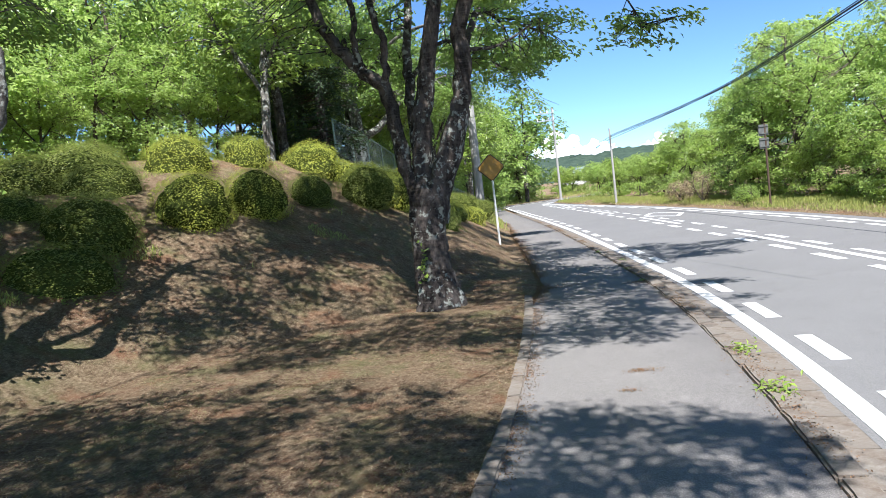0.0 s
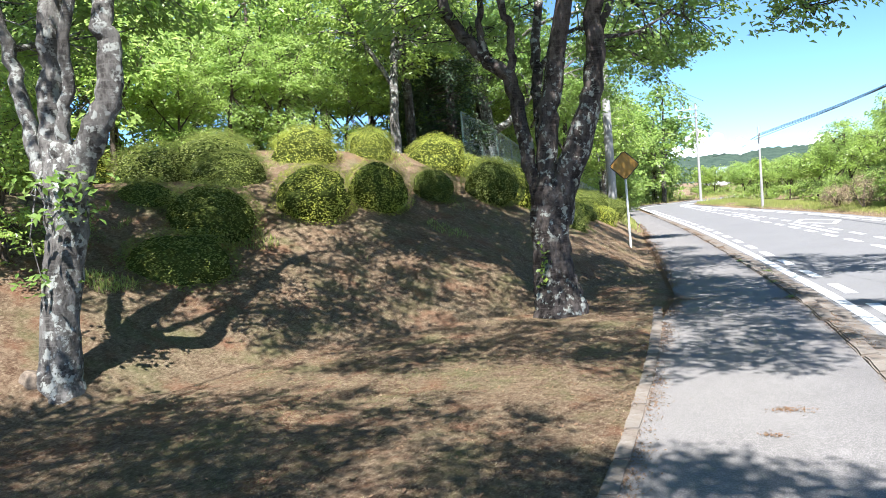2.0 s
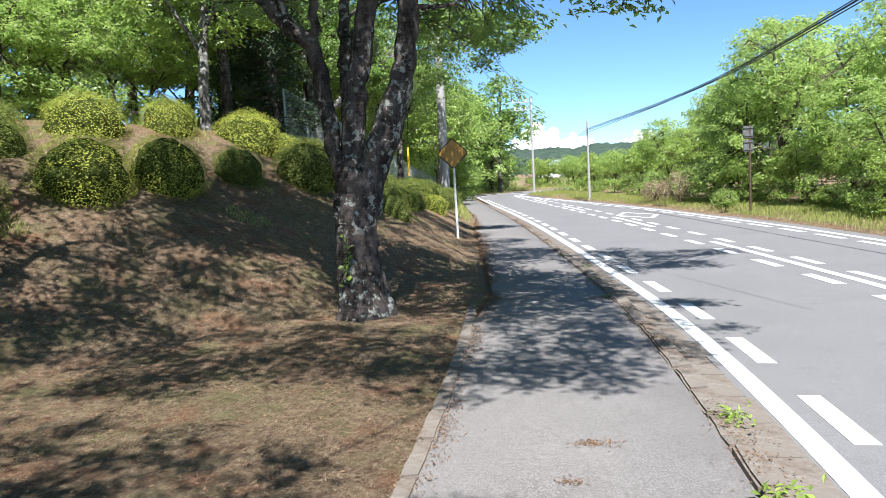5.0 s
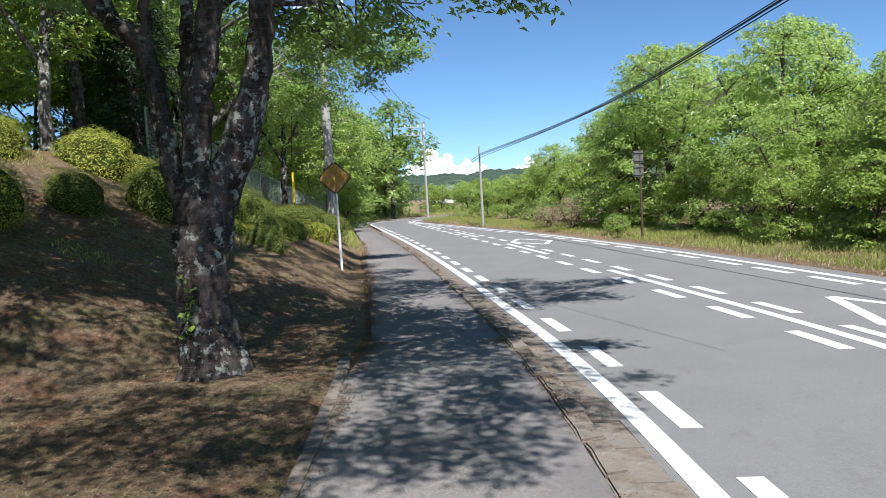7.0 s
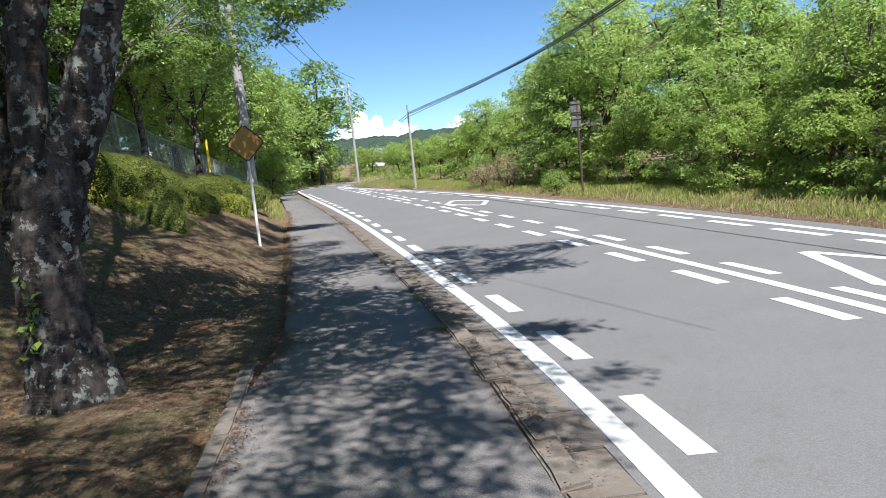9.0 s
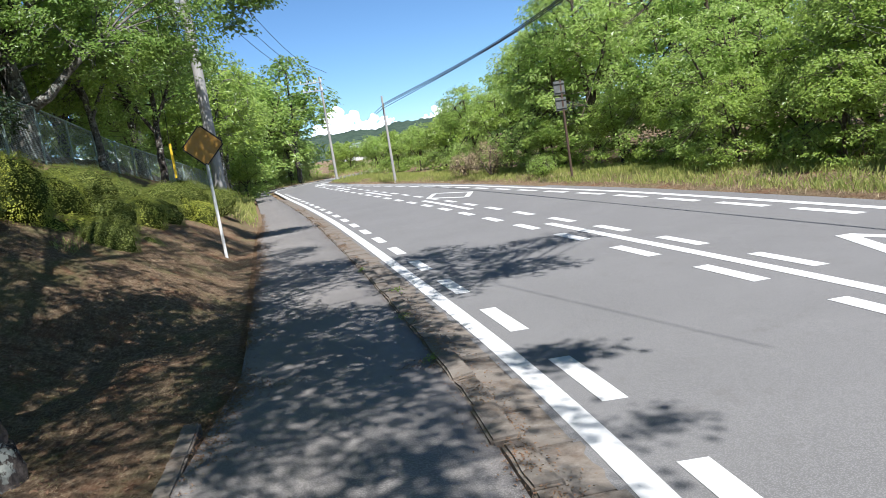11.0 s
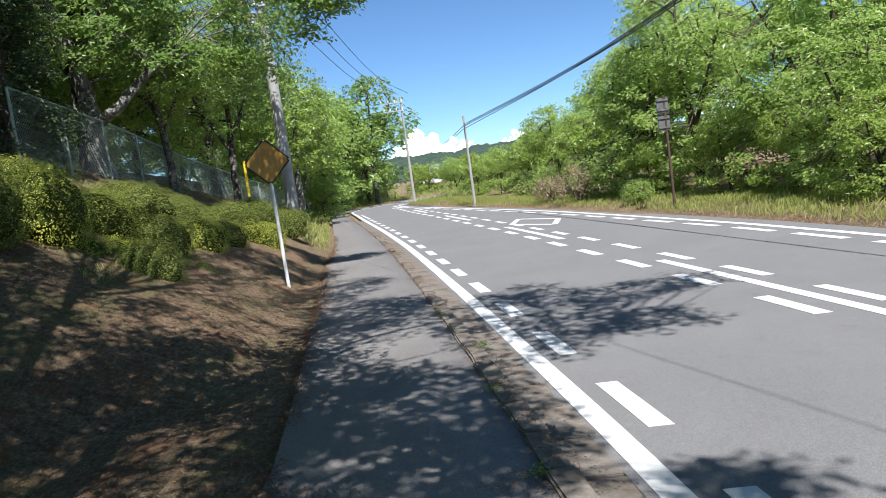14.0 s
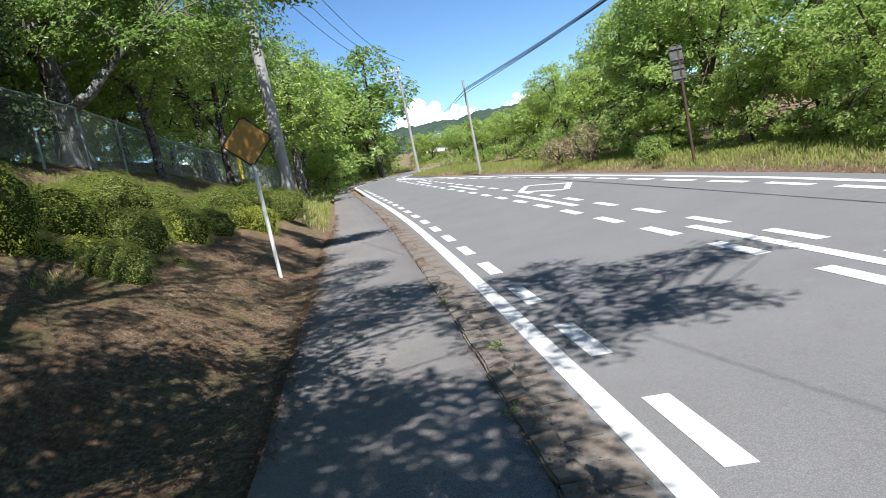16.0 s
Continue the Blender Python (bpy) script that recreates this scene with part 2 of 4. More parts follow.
    me.loops.add(f.size)
    me.loops.foreach_set("vertex_index", f.ravel())
    me.polygons.add(len(f))
    me.polygons.foreach_set("loop_start", np.arange(0, f.size, f.shape[1], dtype=np.int32))
    me.polygons.foreach_set("use_smooth", np.full(len(f), smooth))
    me.update(calc_edges=True)
    me.materials.append(mat)
    return me


def part(name, bm, material=None, parent=None, label=""):
    """Links a bmesh, or a mesh, as one object under a thing or part."""
    if isinstance(bm, bmesh.types.BMesh):
        me = bpy.data.meshes.new(name)
        bm.to_mesh(me)
        bm.free()
        me.materials.append(material)
    else:
        me = bm
    ob = new(name, me)
    ob.parent = parent
    return tagged(ob, label) if label else ob


def bm_box(bm, x0, x1, y0, y1, z0, z1, bevel=0.0):
    g = bmesh.ops.create_cube(bm, size=1)["verts"]
    for v in g:
        v.co = Vector((x0 + (v.co.x + 0.5) * (x1 - x0), y0 + (v.co.y + 0.5) * (y1 - y0), z0 + (v.co.z + 0.5) * (z1 - z0)))
    if bevel:
        es = list({e for v in g for e in v.link_edges})
        bmesh.ops.bevel(bm, geom=es, offset=bevel, segments=2, affect="EDGES")
    return bm


class Tubes:
    """Round tapered limbs gathered into one mesh."""

    def __init__(self):
        self.v, self.f, self.n = [], [], 0

    def add(self, pts, radii, sides=6, wob=0.0, rng=None):
        p = np.asarray(pts, float)
        r = np.asarray(radii, float)
        d = np.gradient(p, axis=0)
        d /= np.linalg.norm(d, axis=1)[:, None] + 1e-9
        ref = np.array([1.0, 0, 0]) if abs(d[0][0]) < 0.8 else np.array([0, 1.0, 0])
        u = ref - d * (d @ ref)[:, None]
        u /= np.linalg.norm(u, axis=1)[:, None]
        w = np.cross(d, u)
        a = np.linspace(0, 2 * np.pi, sides, endpoint=False)
        rr = np.repeat(r[:, None], sides, 1)
        if wob and rng is not None:
            lobes = 1 + wob * np.cos(a[None] * 3 + rng.uniform(0, 6)) + wob * np.cos(a[None] * 5 + rng.uniform(0, 6))
            rr = rr * lobes * (1 + rng.normal(0, wob * 0.35, rr.shape))
        ring = p[:, None] + rr[..., None] * (np.cos(a)[None, :, None] * u[:, None] + np.sin(a)[None, :, None] * w[:, None])
        self.v.append(ring.reshape(-1, 3))
        k = np.arange(len(p) - 1)[:, None] * sides
        i = np.arange(sides)[None]
        j = (i + 1) % sides
        self.f.append((np.stack([k + i, k + j, k + sides + j, k + sides + i], -1) + self.n).reshape(-1, 4))
        self.n += len(p) * sides

    def mesh(self, name, mat):
        return mesh_from(name, np.concatenate(self.v), np.concatenate(self.f), mat)


def smooth_line(pts, n):
    """A curve through the given points (each x, y, z, radius)."""
    p = np.asarray(pts, float)
    if len(p) < 3:
        t = np.linspace(0, 1, n)[:, None]
        return p[0] * (1 - t) + p[-1] * t
    q = np.vstack([2 * p[0] - p[1], p, 2 * p[-1] - p[-2]])
    out = []
    for t in np.linspace(0, len(p) - 1 - 1e-6, n):
        i, u = int(t), t - int(t)
        a, b, c2, d = q[i], q[i + 1], q[i + 2], q[i + 3]
        out.append(0.5 * (2 * b + (c2 - a) * u + (2 * a - 5 * b + 4 * c2 - d) * u * u + (3 * b - a - 3 * c2 + d) * u ** 3))
    return np.array(out)


def leaf_arrays(centres, normals, length, width, rng, spread=0.25):
    """Folded rhombic leaves: four corners and two faces each."""
    n = len(centres)
    nrm = normals / (np.linalg.norm(normals, axis=1)[:, None] + 1e-9)
    t = rng.normal(size=(n, 3))
    t -= nrm * (t * nrm).sum(1)[:, None]
    t /= np.linalg.norm(t, axis=1)[:, None] + 1e-9
    b = np.cross(nrm, t)
    s = rng.uniform(1 - spread, 1 + spread, n)[:, None]
    L, W = length * s, width * s
    v = np.stack([centres - t * L * 0.5, centres + b * W * 0.5 + nrm * W * 0.18, centres + t * L * 0.5 - nrm * L * 0.12,
                  centres - b * W * 0.5 + nrm * W * 0.18], 1)
    f = np.array([[0, 1, 2], [0, 2, 3]])[None] + (np.arange(n) * 4)[:, None, None]
    return v.reshape(-1, 3), f.reshape(-1, 3)


def leaves_at(clumps, per, radius, length, width, rng, flat=0.4, droop=0.3):
    c = np.repeat(np.asarray(clumps), per, 0)
    d = rng.normal(size=c.shape)
    d /= np.linalg.norm(d, axis=1)[:, None]
    q = rng.uniform(0, 1, len(c)) ** 0.5
    off = d * (q * radius * rng.uniform(0.75, 1.25, len(c)))[:, None]
    off[:, 2] *= flat
    off[:, 2] -= droop * radius * (off[:, 0] ** 2 + off[:, 1] ** 2) / radius ** 2 * 0.6
    out = c - np.mean(clumps, 0)
    out[:, 2] = 0
    out /= np.linalg.norm(out, axis=1)[:, None] + 0.4
    nrm = rng.normal(0, 0.42, c.shape) + np.array([0, 0, 0.9]) + d * 0.3 + out * 0.65
    return leaf_arrays(c + off, nrm, length, width, rng)


def tree(name, seed, stems, blobs, limbs, clumps, per, radius, leaf, mat, bark_mat, label, category="tree", sides=10, flat=0.4, twig=0.012, shell=0.45, wob=0.05, fine=True, limb=0.045):
    """A tree: tapered stems, limbs that fork to clumps, and a crown of single leaves. Blobs are (x, y, z, rx, ry, rz, share)."""
    rng = np.random.default_rng(seed)
    root = new(name)
    trunk = Tubes()
    pool = []
    for st in stems:
        line = smooth_line(st, max(6, len(st) * 5))
        line[:, :2] += rng.normal(0, 0.012, (len(line), 2))
        trunk.add(line[:, :3], np.maximum(line[:, 3], 0.01), sides, wob, rng)
        pool.append(line)
    part("trunk", trunk.mesh("trunk", bark_mat), None, root)
    pool = np.concatenate(pool)
    low = np.percentile(pool[:, 2], 45)
    share = np.array([b[6] for b in blobs], float)
    pick = lambda n: np.array([[b[k] + b[3 + k] * e for k, e in enumerate(u)] for b, u in ((blobs[j], u) for j, u in zip(
        rng.choice(len(blobs), n, p=share / share.sum()), ball(n, rng, shell)))])
    ends = pick(limbs)
    wood = Tubes()
    joints = [pool[pool[:, 2] >= low][:, :3]]
    for e in ends:
        cand = pool[pool[:, 2] >= low]
        dd = np.linalg.norm(cand[:, :3] - e, axis=1) + np.maximum(0, cand[:, 2] - e[2] + 0.3) * 2
        a = cand[dd.argmin()]
        r0 = min(a[3] * 0.6, 0.02 + 0.014 * np.linalg.norm(e - a[:3]), limb)
        mid = (a[:3] + e) / 2 + rng.normal(0, 0.12, 3) * np.linalg.norm(e - a[:3]) * 0.6 + np.array([0, 0, 0.12 * np.linalg.norm(e - a[:3])])
        line = smooth_line([(*a[:3], r0), (*mid, r0 * 0.65), (*e, twig)], 9)
        wood.add(line[:, :3], line[:, 3], 6)
        joints.append(line[3:, :3])
    joints = np.concatenate(joints)
    tips = pick(clumps)
    for e in tips:
        a = joints[np.linalg.norm(joints - e, axis=1).argmin()]
        mid = (a + e) / 2 + rng.normal(0, 0.08, 3)
        wood.add([a, mid, e] if fine else [a, e], [twig, twig * 0.7, twig * 0.35] if fine else [twig, twig * 0.4], 4 if fine else 3)
    tagged(part("branchwork", wood.mesh("branchwork", bark_mat), None, root), kind="stuff")
    v, f = leaves_at(np.concatenate([tips, ends]), per, radius, leaf, leaf * 0.52, rng, flat)
    part("crown", mesh_from("crown", v, f, mat, False), None, root)
    return tagged(root, label, category)


def ball(n, rng, shell):
    d = rng.normal(size=(n, 3))
    d /= np.linalg.norm(d, axis=1)[:, None]
    return d * (rng.uniform(shell ** 3, 1, n) ** (1 / 3))[:, None]


# ---- plan: the white edge line runs along x = edge(y); o is the distance to its right ----
EY = np.array([-90, -40, -20, -8, 0, 2.6, 4.8, 8.7, 11.1, 13.1, 16.64, 20, 24.7, 32.3, 42, 52, 56, 58.5, 60.5, 62.5, 65.5, 70, 78, 90, 105, 160, 260, 700], float)
EX = np.array([-9, -0.5, 1.6, 2.3, 2.25, 2.13, 1.93, 1.47, 0.97, 0.58, -0.14, -0.85, -1.86, -3.65, -6.05, -8.45, -9.5, -9.9, -9.6, -8.5, -6.7, -3.6, 3, 14, 28, 80, 180, 600], float)
fine_y = np.arange(-90, 700, 0.5)
fine_x = np.interp(fine_y, EY, EX)
for _ in range(3):
    fine_x = np.convolve(np.pad(fine_x, 3, mode="edge"), np.ones(7) / 7, "valid")


def edge(y):
    return np.interp(y, fine_y, fine_x)


def right_line(y):
    return np.interp(y, [20, 30, 35, 39, 44, 48, 52.5, 56.7, 64, 72], [6.05, 5.65, 5.25, 4.9, 4.4, 3.95, 3.5, 3.3, 4.2, 6.5])


def walk_left(y):
    return np.interp(y, [8, 10, 22, 28, 45], [-2.24, -2.02, -2.0, -1.78, -1.5])


def foot(y):
    return np.interp(y, [0, 3, 5.2, 7.4, 9.3, 11, 12, 13, 15, 18, 20, 28, 40, 55, 70], [5.8, 5.3, 4.6, 3.3, 2.0, 1.7, 1.05, 0.65, 0.5, 0.65, 0.5, 0.5, 1.0, 2.0, 6.0])


def bumpy(x, y, s=1.0):
    return noise.noise(Vector((x * s, y * s, 3.1)))


def land(y, o):
    """Height of the ground at o metres right of the edge line."""
    left = walk_left(y) - o
    x = edge(y) + o
    if left > 0:
        h = max(0.0, left - foot(y) + 0.25) * float(np.interp(y, [10, 16], [0.5, 0.56])) * (1.0 if y < 40 else max(0.0, 1 - (y - 40) / 22))
        cap = float(np.interp(y, [9, 11.5], [2.25, 2.85]))
        h = h if h < cap else cap + (h - cap) * 0.22
        h = min(h, 4.6)
        return 0.035 + min(left, 1.0) * 0.05 + h + (0.05 * bumpy(x, y, 1.3) + 0.02 * bumpy(x, y, 4)) * min(1, left * 2)
    right = o - right_line(y) - 0.45
    if right > 0:
        return 0.01 + min(right, 1.5) * 0.06 + 0.04 * bumpy(x, y, 1.1) * min(1, right * 2) + max(0.0, min(right - 6, 40)) * 0.004
    return -0.08


def ground_at(x, y):
    return land(y, x - float(edge(y)))


def strip(name, ys, offs, zs, mat, parent=None, label=""):
    """A sheet along the road: offs and zs are functions or numbers for each column."""
    rows = []
    for y in ys:
        ex = float(edge(y))
        rows.append([(ex + float(o(y) if callable(o) else o), y, z) for o, z in zip(offs, zs)])
    v = np.array(rows).reshape(-1, 3)
    n, m2 = len(ys), len(offs)
    f = [(i * m2 + j, i * m2 + j + 1, (i + 1) * m2 + j + 1, (i + 1) * m2 + j) for i in range(n - 1) for j in range(m2 - 1)]
    return part(name, mesh_from(name, v, f, mat), None, parent, label)


# ground: one sheet to the horizon
gy = np.concatenate([np.arange(-600, -30, 40), np.arange(-30, -6, 1.5), np.arange(-6, 40, 0.4), np.arange(40, 100, 2), np.arange(100, 700, 25)])
go = np.concatenate([[-900, -500, -300, -180, -110, -75, -55, -42], np.arange(-34, -15, 1.5), np.arange(-15, -1.3, 0.3), [-1.0, 0, 3, 5],
                     np.arange(6.3, 11, 0.3), [12, 14, 17, 21, 27, 36, 50, 80, 140, 260, 500, 900]])
gv, gf = [], []
for y in gy:
    for o in go:
        gv.append((float(edge(y)) + o, y, land(y, o)))
w = len(go)
gf = [(i * w + j, i * w + j + 1, (i + 1) * w + j + 1, (i + 1) * w + j) for i in range(len(gy) - 1) for j in range(w - 1)]
ground = part("ground", mesh_from("ground", gv, gf, M_SOIL))
tagged(ground, "brown soil bank with cut dry grass and pine litter", "ground", kind="structure")

ys_near = np.concatenate([np.arange(-60, 0, 2), np.arange(0, 40, 0.5), np.arange(40, 130, 1.5)])
road = strip("road", ys_near, [-0.06, 1.5, 3.0, 4.5, lambda y: right_line(y) + 0.5], [0.002, 0.0, 0.02, 0.01, 0.0], M_ROAD)
tagged(road, "smooth grey asphalt road with white markings", "road", kind="structure")
pavement = strip("pavement", ys_near, [walk_left, -1.3, -0.47, -0.462], [0.055, 0.06, 0.055, -0.06], M_WALK)
tagged(pavement, "worn grey asphalt footpath beside the road", "pavement", kind="structure")


def road_z(o, y):
    return float(np.interp(o, [-0.06, 1.5, 3.0, 4.5, float(right_line(y)) + 0.5], [0.002, 0.0, 0.02, 0.01, 0.0]))


def marking(name, o0, o1, y0, y1, parent):
    ys = np.linspace(y0, y1, max(2, int((y1 - y0) / 0.5) + 2))
    rows = []
    for y in ys:
        a, b = (o(y) if callable(o) else o for o in (o0, o1))
        x = float(edge(y))
        rows += [(x + a, y, road_z(a, y) + 0.001), (x + a, y, road_z(a, y) + 0.004), (x + b, y, road_z(b, y) + 0.004), (x + b, y, road_z(b, y) + 0.001)]
    f = [(i * 4 + j, i * 4 + j + 1, (i + 1) * 4 + j + 1, (i + 1) * 4 + j) for i in range(len(ys) - 1) for j in range(3)]
    f += [(0, 1, 2, 3), tuple(len(rows) - 4 + q for q in (3, 2, 1, 0))]
    return part(name, mesh_from(name, rows, f, M_PAINT, False), None, parent)


marking("edge_line", 0.0, 0.16, -55, 110, road)
marking("edge_line", lambda y: right_line(y) - 0.08, lambda y: right_line(y) + 0.08, -55, 100, road)
marking("centre_line", 3.0, 3.15, -40, 16.8, road)
for k0 in (21.5, 31.5, 41.5, 51.5):
    marking("centre_line", 2.98, 3.13, k0, k0 + 5, road)
for i in range(-9, 24):
    y0 = 4.45 + 1.93 * i
    marking("dash", 0.30, 0.46, y0, y0 + 1.0, road)
    y0 = 8.63 + 1.93 * i
    marking("dash", 2.63, 2.79, y0, y0 + 1.0, road)
    marking("dash", 3.33, 3.48, y0 + 0.2, y0 + 1.2, road)
    y0 = 16.74 + 1.80 * i
    marking("dash", lambda y: right_line(y) - 0.47, lambda y: right_line(y) - 0.31, y0, y0 + 1.2, road)


def diamond(y0, length, oc, half):
    """A hollow lozenge painted in the lane."""
    t = 0.17
    for s in (-1, 1):
        for a, b in ((0.0, 0.5), (0.5, 1.0)):
            ha, hb = (0, half) if a == 0 else (half, 0)
            pts = []
            for u in np.linspace(a, b, 4):
                hw = np.interp(u, [a, b], [ha, hb]) * s
                y = y0 + length * u
                pts.append((float(edge(y)) + oc + hw - t * 0.5, y))
                pts.append((float(edge(y)) + oc + hw + t * 0.5, y))
            v = [(x, y, road_z(x - float(edge(y)), y) + z) for x, y in pts for z in (0.001, 0.004)]
            f = [(i * 4 + 1, i * 4 + 3, i * 4 + 7, i * 4 + 5) for i in range(3)] + [(i * 4, i * 4 + 1, i * 4 + 5, i * 4 + 4) for i in range(3)] + [
                (i * 4 + 3, i * 4 + 2, i * 4 + 6, i * 4 + 7) for i in range(3)]
            part("lozenge_side", mesh_from("lozenge_side", v, f, M_PAINT, False), None, road)


diamond(7.6, 4.4, 4.55, 0.73)
diamond(25.4, 3.6, 4.05, 0.66)

# kerb blocks between footpath and road, and the edging on the soil side
kerb = new("kerb")
tagged(kerb, "weathered concrete kerb stones and gutter slabs along the footpath", "kerb", kind="structure")
rng = np.random.default_rng(4)


def worn_block(w, ln, z0, z1, bevel, amount, seed):
    """A cast block with chipped edges and an uneven top."""
    bm = bmesh.new()
    bm_box(bm, -w / 2, w / 2, 0, ln, z0, z1, bevel)
    bmesh.ops.bisect_plane(bm, geom=bm.verts[:] + bm.edges[:] + bm.faces[:], plane_co=(0, ln * 0.36, 0), plane_no=(0, 1, 0))
    bmesh.ops.bisect_plane(bm, geom=bm.verts[:] + bm.edges[:] + bm.faces[:], plane_co=(0, ln * 0.7, 0), plane_no=(0, 1, 0))
    for v in bm.verts:
        if v.co.z > z0 + 0.01:
            v.co += Vector((noise.noise(v.co * 9 + Vector((seed, 0, 0))), 0, noise.noise(v.co * 7 + Vector((0, seed, 0))))) * amount
    me = bpy.data.meshes.new("block")
    bm.to_mesh(me)
    bm.free()
    me.materials.append(M_KERB)
    return me


stones = [worn_block(0.165, 0.585, -0.14, 0.0, 0.016, 0.018, i * 3.7) for i in range(5)]
slabs = [worn_block(0.285, 0.592, -0.12, 0.0, 0.006, 0.005, i * 2.3 + 9) for i in range(5)]
y, i = -6.0, 0
while y < 42:
    a = -math.degrees(math.atan2(float(edge(y + 0.6) - edge(y)), 0.6))
    ob = part("kerb_stone", stones[i % 5], None, kerb)
    ob.matrix_basis = pose(float(edge(y)) - 0.385 + rng.normal(0, 0.009), y, 0.078 + rng.normal(0, 0.006), rng.normal(0, 0.5), rng.normal(0, 1.2), a + rng.normal(0, 0.6))
    ob = part("gutter_slab", slabs[(i * 2) % 5], None, kerb)
    ob.matrix_basis = pose(float(edge(y)) - 0.158, y, 0.004 + rng.normal(0, 0.002), rng.normal(0, 0.3), 1.8 + rng.normal(0, 0.4), a)
    y += 0.6
    i += 1
edge_blocks = [worn_block(0.125, 0.586, -0.12, 0.0, 0.014, 0.009, i * 5.1 + 2) for i in range(4)]
edging = new("edging")
tagged(edging, "narrow concrete edging between soil and footpath", "kerb", kind="structure")
y = -6.0
while y < 8.6:
    ob = part("edging_block", edge_blocks[int(y * 5) % 4], None, edging)
    a = math.atan2(float(edge(y + 0.6) - edge(y)), 0.6)
    ob.matrix_basis = pose(float(edge(y)) - 2.3, y, 0.064 + rng.normal(0, 0.006), 0, rng.normal(0, 1.5), -math.degrees(a))
    y += 0.6

# ---- the trees beside the footpath ----
def G(x, y):
    return ground_at(x, y)


gA = G(-2.15, 8.35)
old_cherry = tree("cherry_tree", 11, [
    [(-2.12, 8.36, gA - 0.35, 0.44), (-2.14, 8.36, gA + 0.12, 0.335), (-2.18, 8.38, 0.55, 0.275), (-2.21, 8.4, 0.95, 0.245), (-2.21, 8.4, 1.4, 0.24), (-2.17, 8.4, 1.8, 0.235), (-2.12, 8.4, 2.1, 0.12)],
    [(-1.92, 8.2, gA - 0.2, 0.2), (-1.98, 8.24, 0.42, 0.13), (-2.06, 8.3, 0.8, 0.12), (-2.12, 8.36, 1.25, 0.1)],
    [(-2.2, 8.4, 1.5, 0.15), (-2.19, 8.4, 2.05, 0.15), (-2.12, 8.42, 2.8, 0.14), (-1.98, 8.42, 3.5, 0.125), (-1.8, 8.4, 4.2, 0.11), (-1.4, 8.6, 6.0, 0.075), (-1.0, 8.4, 7.4, 0.05)],
    [(-2.06, 8.4, 1.35, 0.16), (-1.97, 8.4, 1.85, 0.175), (-1.79, 8.42, 2.3, 0.185), (-1.55, 8.48, 2.95, 0.14), (-1.44, 8.5, 3.6, 0.12), (-1.42, 8.5, 4.2, 0.11), (-0.7, 8.4, 5.4, 0.08), (0.6, 9.2, 7.0, 0.05)],
    [(-2.24, 8.4, 1.5, 0.12), (-2.38, 8.4, 1.95, 0.105), (-2.49, 8.4, 2.5, 0.1), (-2.61, 8.4, 3.3, 0.1), (-2.92, 8.42, 3.65, 0.095), (-3.34, 8.45, 4.15, 0.085), (-3.62, 8.5, 4.7, 0.075), (-4.2, 8.8, 6.6, 0.05)],
    [(-2.61, 8.38, 3.25, 0.06), (-2.54, 8.35, 4.0, 0.05), (-2.66, 8.3, 4.5, 0.045), (-3.0, 8.6, 6.6, 0.03)],
    [(-2.92, 8.4, 3.65, 0.05), (-3.02, 8.4, 4.1, 0.045), (-3.0, 8.4, 4.7, 0.04), (-3.4, 7.8, 6.2, 0.02)],
    [(-2.22, 8.45, 1.8, 0.1), (-2.34, 8.72, 2.9, 0.085), (-2.4, 8.9, 3.5, 0.075), (-2.42, 9.3, 4.6, 0.06), (-2.4, 10.2, 6.6, 0.04)],
    [(-1.42, 8.5, 4.1, 0.07), (-0.9, 8.6, 5.2, 0.055), (0.6, 9.6, 6.9, 0.035), (2.6, 10.2, 7.3, 0.02)],
    [(-0.7, 8.3, 5.3, 0.03), (0.4, 8.0, 4.75, 0.02), (1.1, 8.0, 3.6, 0.008)],
    [(-1.44, 8.5, 3.65, 0.06), (-1.25, 9.1, 4.4, 0.045), (-1.05, 10.0, 4.35, 0.02)],
# Most blobs above z 6 hang out of view, added for their shade.
], [(-3.5, 13.2, 6.5, 1.6, 1.6, 0.5, 1.1), (3.28, 5.3, 7.0, 0.4, 0.3, 0.2, 0.06), (0.5, 10.9, 7.2, 0.9, 1.3, 0.4, 0.7), (-0.5, 13.6, 7.4, 0.9, 1.2, 0.4, 0.6), (-2.6, 6.6, 7.2, 1.8, 1.5, 0.6, 1.3), (-3.0, 9.2, 7.0, 1.6, 1.4, 0.6, 0.9), (-2.01, 9.29, 7.44, 3.6, 4.6, 1.3, 3.8), (-0.37, 6.79, 7.08, 1.9, 2.4, 0.7, 2.2), (2.42, 10.02, 7.2, 1.2, 2.1, 0.45, 1.1), (3.92, 10.72, 7.2, 1.0, 0.7, 0.4, 0.4), (3.62, 8.92, 7.2, 0.6, 0.45, 0.3, 0.12), (-0.95, 10.0, 4.05, 1.25, 1.5, 0.6, 0.85), (-3.9, 9.4, 4.6, 1.6, 1.4, 0.5, 0.6), (1.15, 8.0, 3.55, 0.7, 0.4, 0.22, 0.13), (1.36, 6.32, 6.84, 1.2, 1.9, 0.6, 2.0), (-3.02, 7.32, 7.56, 1.8, 2.0, 0.7, 1.3), (-3.51, 6.99, 7.44, 1.5, 2.2, 0.7, 1.8), (-2.47, 16.25, 6.6, 1.4, 1.5, 0.7, 2.0)],
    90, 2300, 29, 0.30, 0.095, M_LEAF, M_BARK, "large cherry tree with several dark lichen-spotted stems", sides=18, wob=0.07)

sprig_rng = np.random.default_rng(8)
